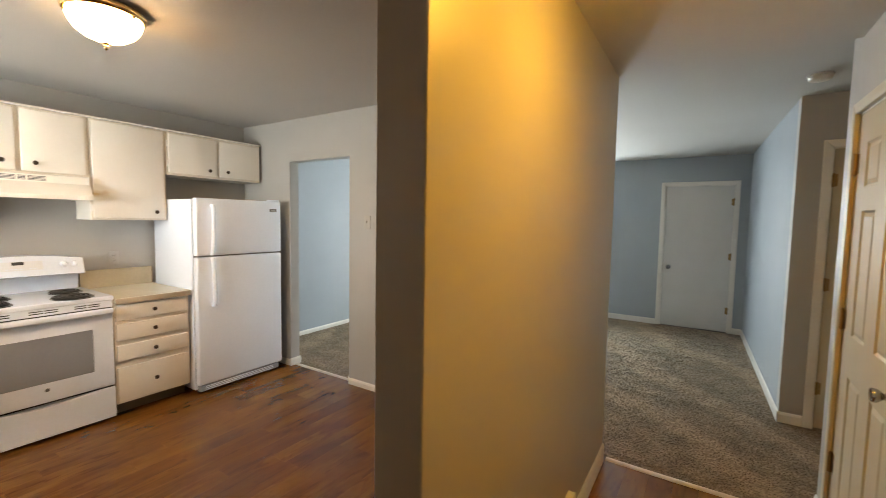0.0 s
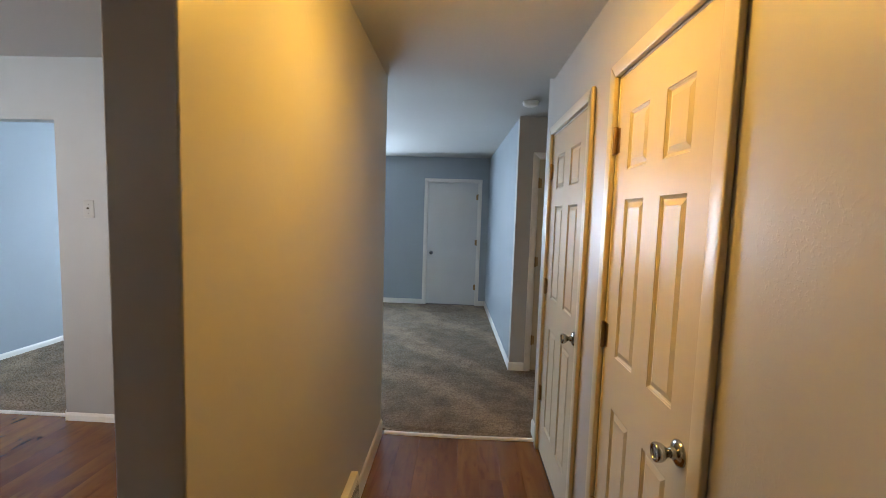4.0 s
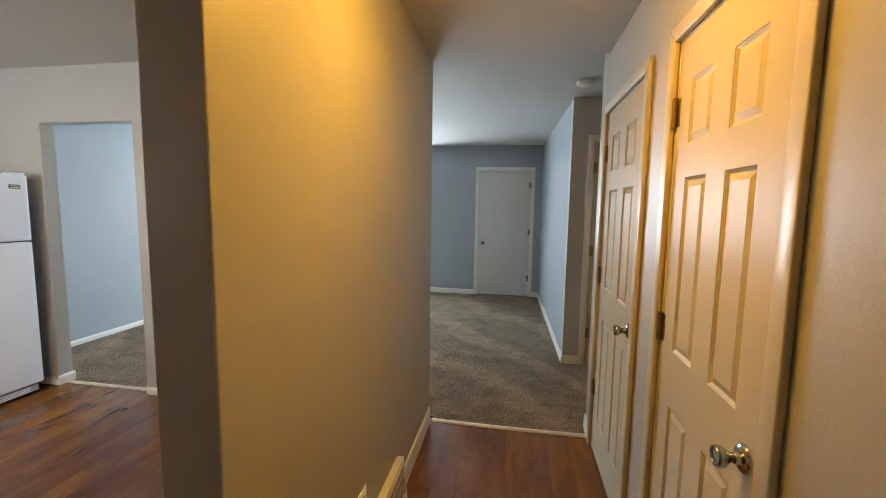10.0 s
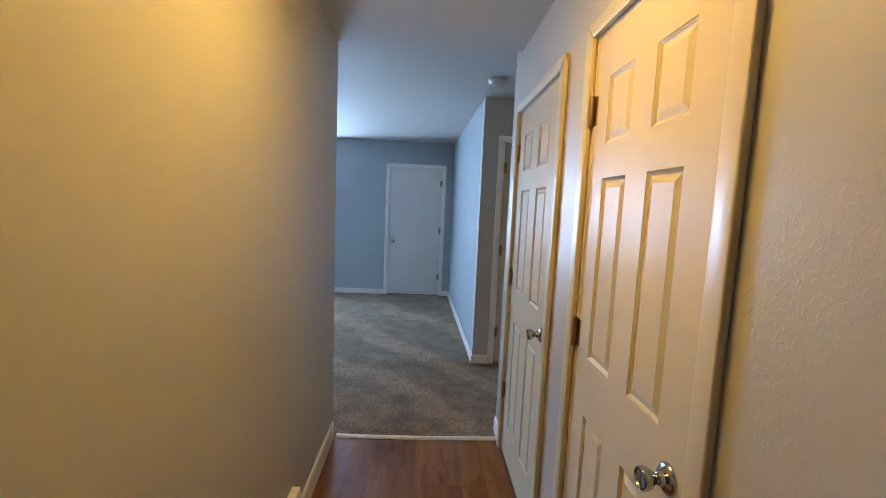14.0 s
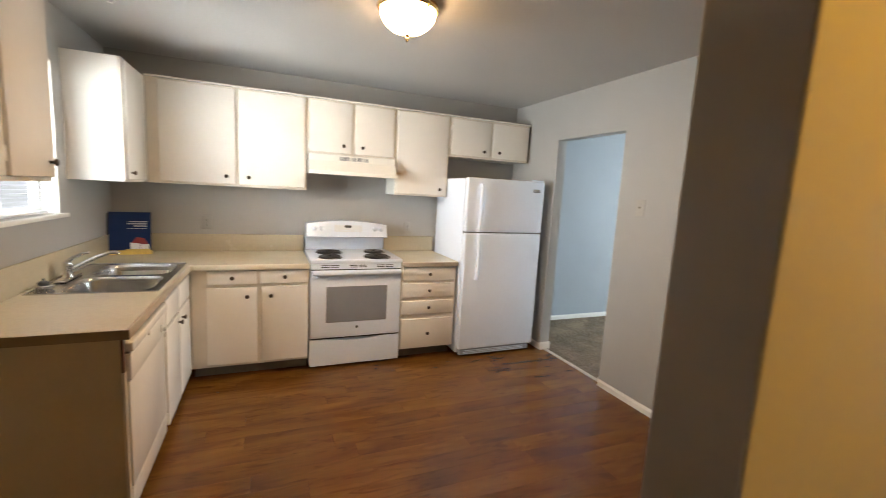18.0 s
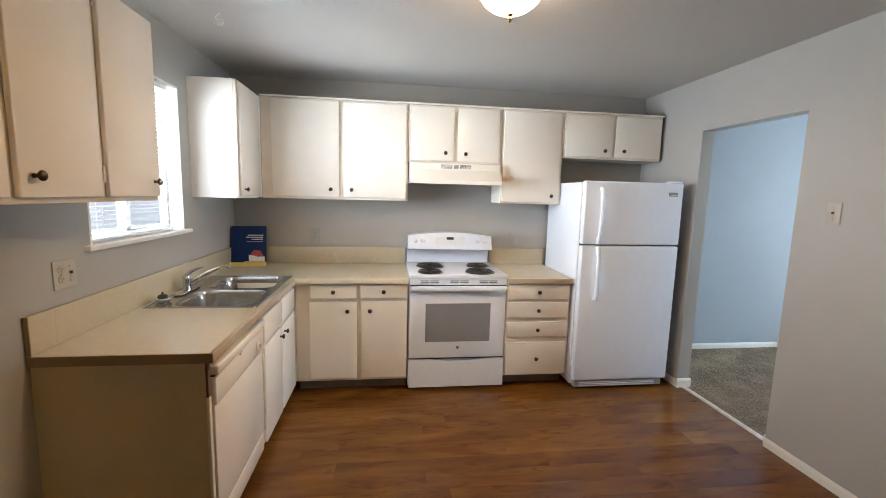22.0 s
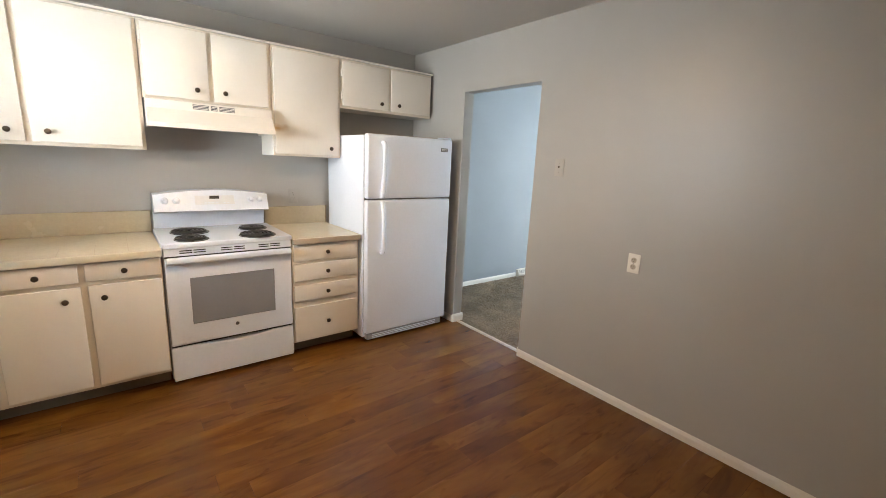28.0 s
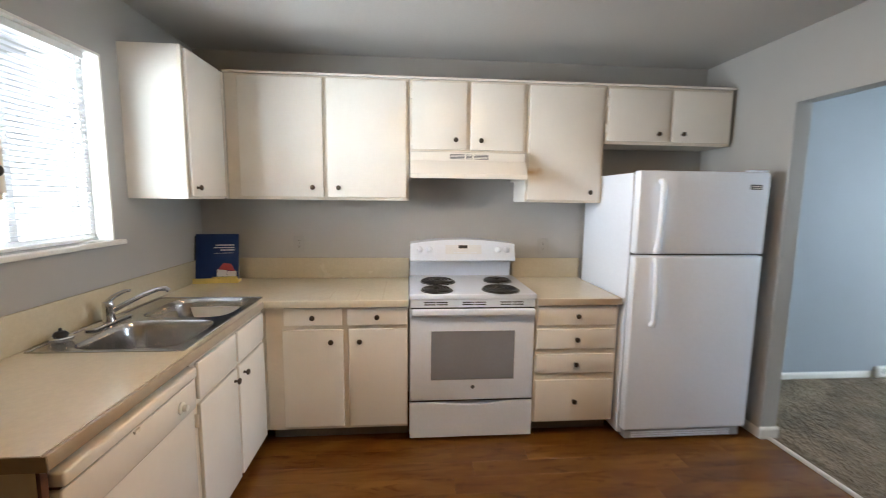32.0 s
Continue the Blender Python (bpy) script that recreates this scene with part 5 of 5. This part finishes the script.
def window(name, label, hole, y_in, y_out, panes):
    """A sliding window in a wall along x; y_in is the room face, y_out the outside."""
    x0, x1, z0, z1 = hole
    w = tagged(thing(name, label, "window"), kind="structure")
    s = 1 if y_out > y_in else -1
    ya, yb = sorted((y_out - s * 0.055, y_out - s * 0.012))
    f = 0.035
    part("window_frame", rbox(x0 + 0.001, x0 + f, ya, yb, z0 + 0.001, z1 - 0.001, 0.003), M_VINYL, w)
    part("window_frame", rbox(x1 - f, x1 - 0.001, ya, yb, z0 + 0.001, z1 - 0.001, 0.003), M_VINYL, w)
    part("window_frame", rbox(x0 + f, x1 - f, ya, yb, z1 - f, z1 - 0.001, 0.003), M_VINYL, w)
    part("window_frame", rbox(x0 + f, x1 - f, ya, yb, z0 + 0.001, z0 + f, 0.003), M_VINYL, w)
    for k in range(panes):
        a, b = x0 + f + (x1 - x0 - 2 * f) * k / panes, x0 + f + (x1 - x0 - 2 * f) * (k + 1) / panes
        if k:
            part("mullion", rbox(a - 0.02, a + 0.02, ya - 0.002, yb + 0.002, z0 + f, z1 - f, 0.003), M_VINYL, w)
        g = part("pane", rbox(a + 0.022, b - 0.022, (ya + yb) / 2 - 0.002, (ya + yb) / 2 + 0.002, z0 + f, z1 - f, 0), M_GLASS, w)
        g.visible_shadow = False
    return w


win = window("window_1", "white sliding kitchen window behind an open blind", WIN_K, YS, YS - 0.14, 2)
part("window_sill", rbox(WIN_K[0] - 0.045, WIN_K[1] + 0.045, YS - 0.075, YS + 0.030, WIN_K[2] - 0.024, WIN_K[2] - 0.0005, 0.006, 3), M_TRIM, win, "white painted sill", True)
for a, b in ((WIN_K[0] + 0.0005, WIN_K[0] + 0.012), (WIN_K[1] - 0.012, WIN_K[1] - 0.0005)):
    part("reveal", rbox(a, b, YS - 0.080, YS + 0.001, WIN_K[2], WIN_K[3] - 0.001, 0.001, 1), M_TRIM, win)
part("reveal_head", rbox(WIN_K[0] + 0.012, WIN_K[1] - 0.012, YS - 0.080, YS + 0.001, WIN_K[3] - 0.012, WIN_K[3] - 0.0005, 0.001, 1), M_TRIM, win)
win2 = window("window_2", "wide white living room window", WIN_L, YF, YF + 0.14, 3)
part("window_sill", rbox(WIN_L[0] - 0.03, WIN_L[1] + 0.03, YF - 0.03, YF + 0.08, WIN_L[2] - 0.022, WIN_L[2] - 0.0005, 0.005), M_TRIM, win2)

bl = thing("window_blind", "white horizontal slat blind, lowered with open slats", "blind", "", (0, YS - 0.045, 0))
BX0, BX1 = WIN_K[0] + 0.062, WIN_K[1] - 0.045
part("headrail", rbox(BX0, BX1, -0.014, 0.014, WIN_K[3] - 0.042, WIN_K[3] - 0.013, 0.002), M_SLAT, bl)
part("bottom_rail", rbox(BX0, BX1, -0.012, 0.012, WIN_K[2] + 0.004, WIN_K[2] + 0.018, 0.003), M_SLAT, bl)
bm = bmesh.new()
SW = 0.0125
pr = [(-SW, 0.0), (-SW * 0.4, 0.0022), (SW * 0.4, 0.0022), (SW, 0.0)]
top = [[bm.verts.new((x, y, z)) for y, z in pr] for x in (BX0, BX1)]
low = [[bm.verts.new((x, y, z - 0.0006)) for y, z in pr] for x in (BX0, BX1)]
for j in range(3):
    bm.faces.new((top[0][j], top[0][j + 1], top[1][j + 1], top[1][j]))
    bm.faces.new((low[0][j], low[1][j], low[1][j + 1], low[0][j + 1]))
M_THIN = paint("blind_slat_translucent", (0.60, 0.60, 0.62), 0.45, 0.03, 8)
tn, tl = M_THIN.node_tree.nodes, M_THIN.node_tree.links
lucent, both = tn.new("ShaderNodeBsdfTranslucent"), tn.new("ShaderNodeMixShader")
lucent.inputs["Color"].default_value = (0.85, 0.86, 0.88, 1)
both.inputs[0].default_value = 0.2
tl.new(tn["Principled BSDF"].outputs[0], both.inputs[1]); tl.new(lucent.outputs[0], both.inputs[2])
tl.new(both.outputs[0], tn["Material Output"].inputs[0])
slat = mesh_of("slat", bm, M_THIN)
n = 37
for k in range(n):
    ob = new("slat", slat)
    ob.parent = bl
    ob.location = (0, 0, WIN_K[2] + 0.034 + (WIN_K[3] - WIN_K[2] - 0.088) * k / (n - 1))
    ob.rotation_euler = (radians(9 + random.uniform(-2, 2)), 0, 0)
for x in (BX0 + 0.10, BX1 - 0.10):
    for y in (-0.0135, 0.0135):
        part("ladder_cord", tube([(x, y, WIN_K[2] + 0.012), (x, y, WIN_K[3] - 0.04)], 0.0008, 5), M_SLAT, bl)
part("wand", tube([(BX0 + 0.06, 0.018, WIN_K[3] - 0.045), (BX0 + 0.06, 0.020, WIN_K[3] - 0.50)], 0.004, 8), M_SLAT, bl)

# ---- outdoors ----
g = bmesh.new()
box(g, -400, 400, -400, 400, -0.9, -0.6)
setting("ground", g, paint("pale_ground", (0.60, 0.60, 0.58), 0.9, 0.2, 0.4), "pale paved ground outside the windows", "ground")
M_HAZE = glow("bright_haze", (0.95, 0.98, 1.0), 2.6)
for nm, y in (("backdrop_south", -9.0), ("backdrop_north", 15.0)):
    g = bmesh.new()
    box(g, -14, 8, y - 0.05, y + 0.05, -0.6, 9)
    setting(nm, g, M_HAZE, "pale bright haze outside the window", "backdrop")

# ---- thresholds ----
def strip(name, label, x0, x1, y, bow):
    bm = bmesh.new()
    n = 14
    rings = []
    for k in range(n + 1):
        x = x0 + (x1 - x0) * k / n
        yy = y + bow * (2 * k / n - 1) ** 2
        rings.append([bm.verts.new((x, yy + v, z)) for v, z in ((-0.019, 0.0006), (-0.012, 0.007), (0.006, 0.010), (0.016, 0.008), (0.019, 0.0006))])
    for p, q in zip(rings, rings[1:]):
        for j in range(5):
            bm.faces.new((p[j], p[(j + 1) % 5], q[(j + 1) % 5], q[j]))
    bm.faces.new(rings[0]); bm.faces.new(rings[-1])
    return setting(name, bm, M_STRIP, label, "threshold", True)


strip("threshold_hall", "worn metal carpet strip across the hall", XP1 + 0.001, XR - 0.014, 2.735, 0.010)
strip("threshold_kitchen", "worn metal carpet strip in the kitchen doorway", DOORWAY[0] + 0.013, DOORWAY[1] - 0.013, 2.750, 0.0)

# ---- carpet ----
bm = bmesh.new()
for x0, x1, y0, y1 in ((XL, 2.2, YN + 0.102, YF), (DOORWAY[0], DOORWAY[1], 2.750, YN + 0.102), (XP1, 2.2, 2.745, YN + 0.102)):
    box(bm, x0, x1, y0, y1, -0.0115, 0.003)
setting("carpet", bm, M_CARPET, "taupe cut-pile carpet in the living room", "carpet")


def carpet_pile(regions):
    rng = np.random.default_rng(7)
    verts, faces, base = [], [], 0
    for x0, x1, y0, y1, step in regions:
        nx, ny = max(2, int((x1 - x0) / step)), max(2, int((y1 - y0) / step))
        gx, gy = np.meshgrid(np.linspace(x0, x1, nx), np.linspace(y0, y1, ny))
        gx, gy = gx.ravel() + rng.uniform(-0.5, 0.5, gx.size) * step, gy.ravel() + rng.uniform(-0.5, 0.5, gy.size) * step
        gx, gy = np.clip(gx, x0 + 0.004, x1 - 0.004), np.clip(gy, y0 + 0.004, y1 - 0.004)
        # nap: broad swirls left by feet and a vacuum cleaner
        wob = np.zeros(gx.size)
        wob2 = np.zeros(gx.size)
        for k in range(14):
            th, fr, ph, ph2 = rng.uniform(0, 6.28), 20.0 * 1.2 ** k, rng.uniform(0, 6.28), rng.uniform(0, 6.28)
            wob += np.sin(fr * (gx * np.cos(th) + gy * np.sin(th)) + ph) / (1 + 0.12 * k)
            wob2 += np.sin(fr * (gx * np.sin(th + 1) + gy * np.cos(th + 1)) + ph2) / (1 + 0.12 * k)
        a = 0.55 * wob
        lean = step * np.clip(0.40 + 0.09 * wob2, 0.0, 1.2) + rng.uniform(0, 0.6, gx.size) * step
        ang = a + rng.normal(0, 1.1, gx.size)
        h = 0.007 + rng.uniform(0, 0.003, gx.size)
        r = step * rng.uniform(0.55, 0.85, gx.size)
        t0 = rng.uniform(0, 6.28, gx.size)
        n = gx.size
        v = np.empty((n, 4, 3))
        for k in range(3):
            v[:, k, 0], v[:, k, 1], v[:, k, 2] = gx + r * np.cos(t0 + 2.0944 * k), gy + r * np.sin(t0 + 2.0944 * k), 0.001
        v[:, 3, 0], v[:, 3, 1], v[:, 3, 2] = gx + lean * np.cos(ang), gy + lean * np.sin(ang), h
        f = np.array([[0, 1, 3], [1, 2, 3], [2, 0, 3]])[None] + 4 * np.arange(n)[:, None, None] + base
        verts.append(v.reshape(-1, 3)); faces.append(f.reshape(-1, 3)); base += 4 * n
    me = bpy.data.meshes.new("carpet_pile")
    me.from_pydata(np.concatenate(verts).tolist(), [], np.concatenate(faces).tolist())
    me.materials.append(M_CARPET)
    return tagged(new("carpet_pile", me), "short twisted taupe carpet tufts", "carpet", kind="stuff")


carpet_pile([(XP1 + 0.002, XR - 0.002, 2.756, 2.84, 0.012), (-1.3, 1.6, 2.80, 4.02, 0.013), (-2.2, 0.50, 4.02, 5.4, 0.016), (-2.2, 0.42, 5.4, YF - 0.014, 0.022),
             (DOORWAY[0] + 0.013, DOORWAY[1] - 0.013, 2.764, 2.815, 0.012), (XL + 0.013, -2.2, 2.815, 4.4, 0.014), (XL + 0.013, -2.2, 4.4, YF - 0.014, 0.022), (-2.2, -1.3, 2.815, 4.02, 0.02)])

# ---- laminate planks ----
bm = bmesh.new()
box(bm, XB, XR + 0.62, -4.60, 2.735, -0.0118, -0.004)
floor = setting("floor", bm, M_TOE, "red-brown hickory-look laminate plank floor", "floor")
PW, PL = 0.1265, 1.21


def plank_mesh(w, length):
    b, top = 0.0005, 0.0
    v = []
    for inset, z in ((0.0002, -0.0038), (0.0002, top - 0.0004), (b, top)):
        v += [(inset, inset, z), (w - inset, inset, z), (w - inset, length - inset, z), (inset, length - inset, z)]
    f = [(8, 9, 10, 11), (3, 2, 1, 0)]
    for k in (0, 4):
        f += [(k + j, k + (j + 1) % 4, k + 4 + (j + 1) % 4, k + 4 + j) for j in range(4)]
    me = bpy.data.meshes.new("plank")
    me.from_pydata(v, [], f)
    me.materials.append(M_FLOOR)
    return me


plank_meshes = {}
rng = random.Random(11)
x = XB
while x < XR - 0.002:
    w = min(PW, XR - x)
    south = -4.59 if x > -0.61 else YS
    y = south - rng.uniform(0.1, 1.1)
    while y < 2.733:
        a, b = max(y, south), min(y + PL, 2.733)
        if b - a > 0.02:
            key = (round(w, 3), round(b - a, 3))
            if key not in plank_meshes:
                plank_meshes[key] = plank_mesh(w, b - a)
            ob = new("plank", plank_meshes[key])
            ob.location = (x, a, 0)
            ob.parent = floor
        y += PL
    x += PW
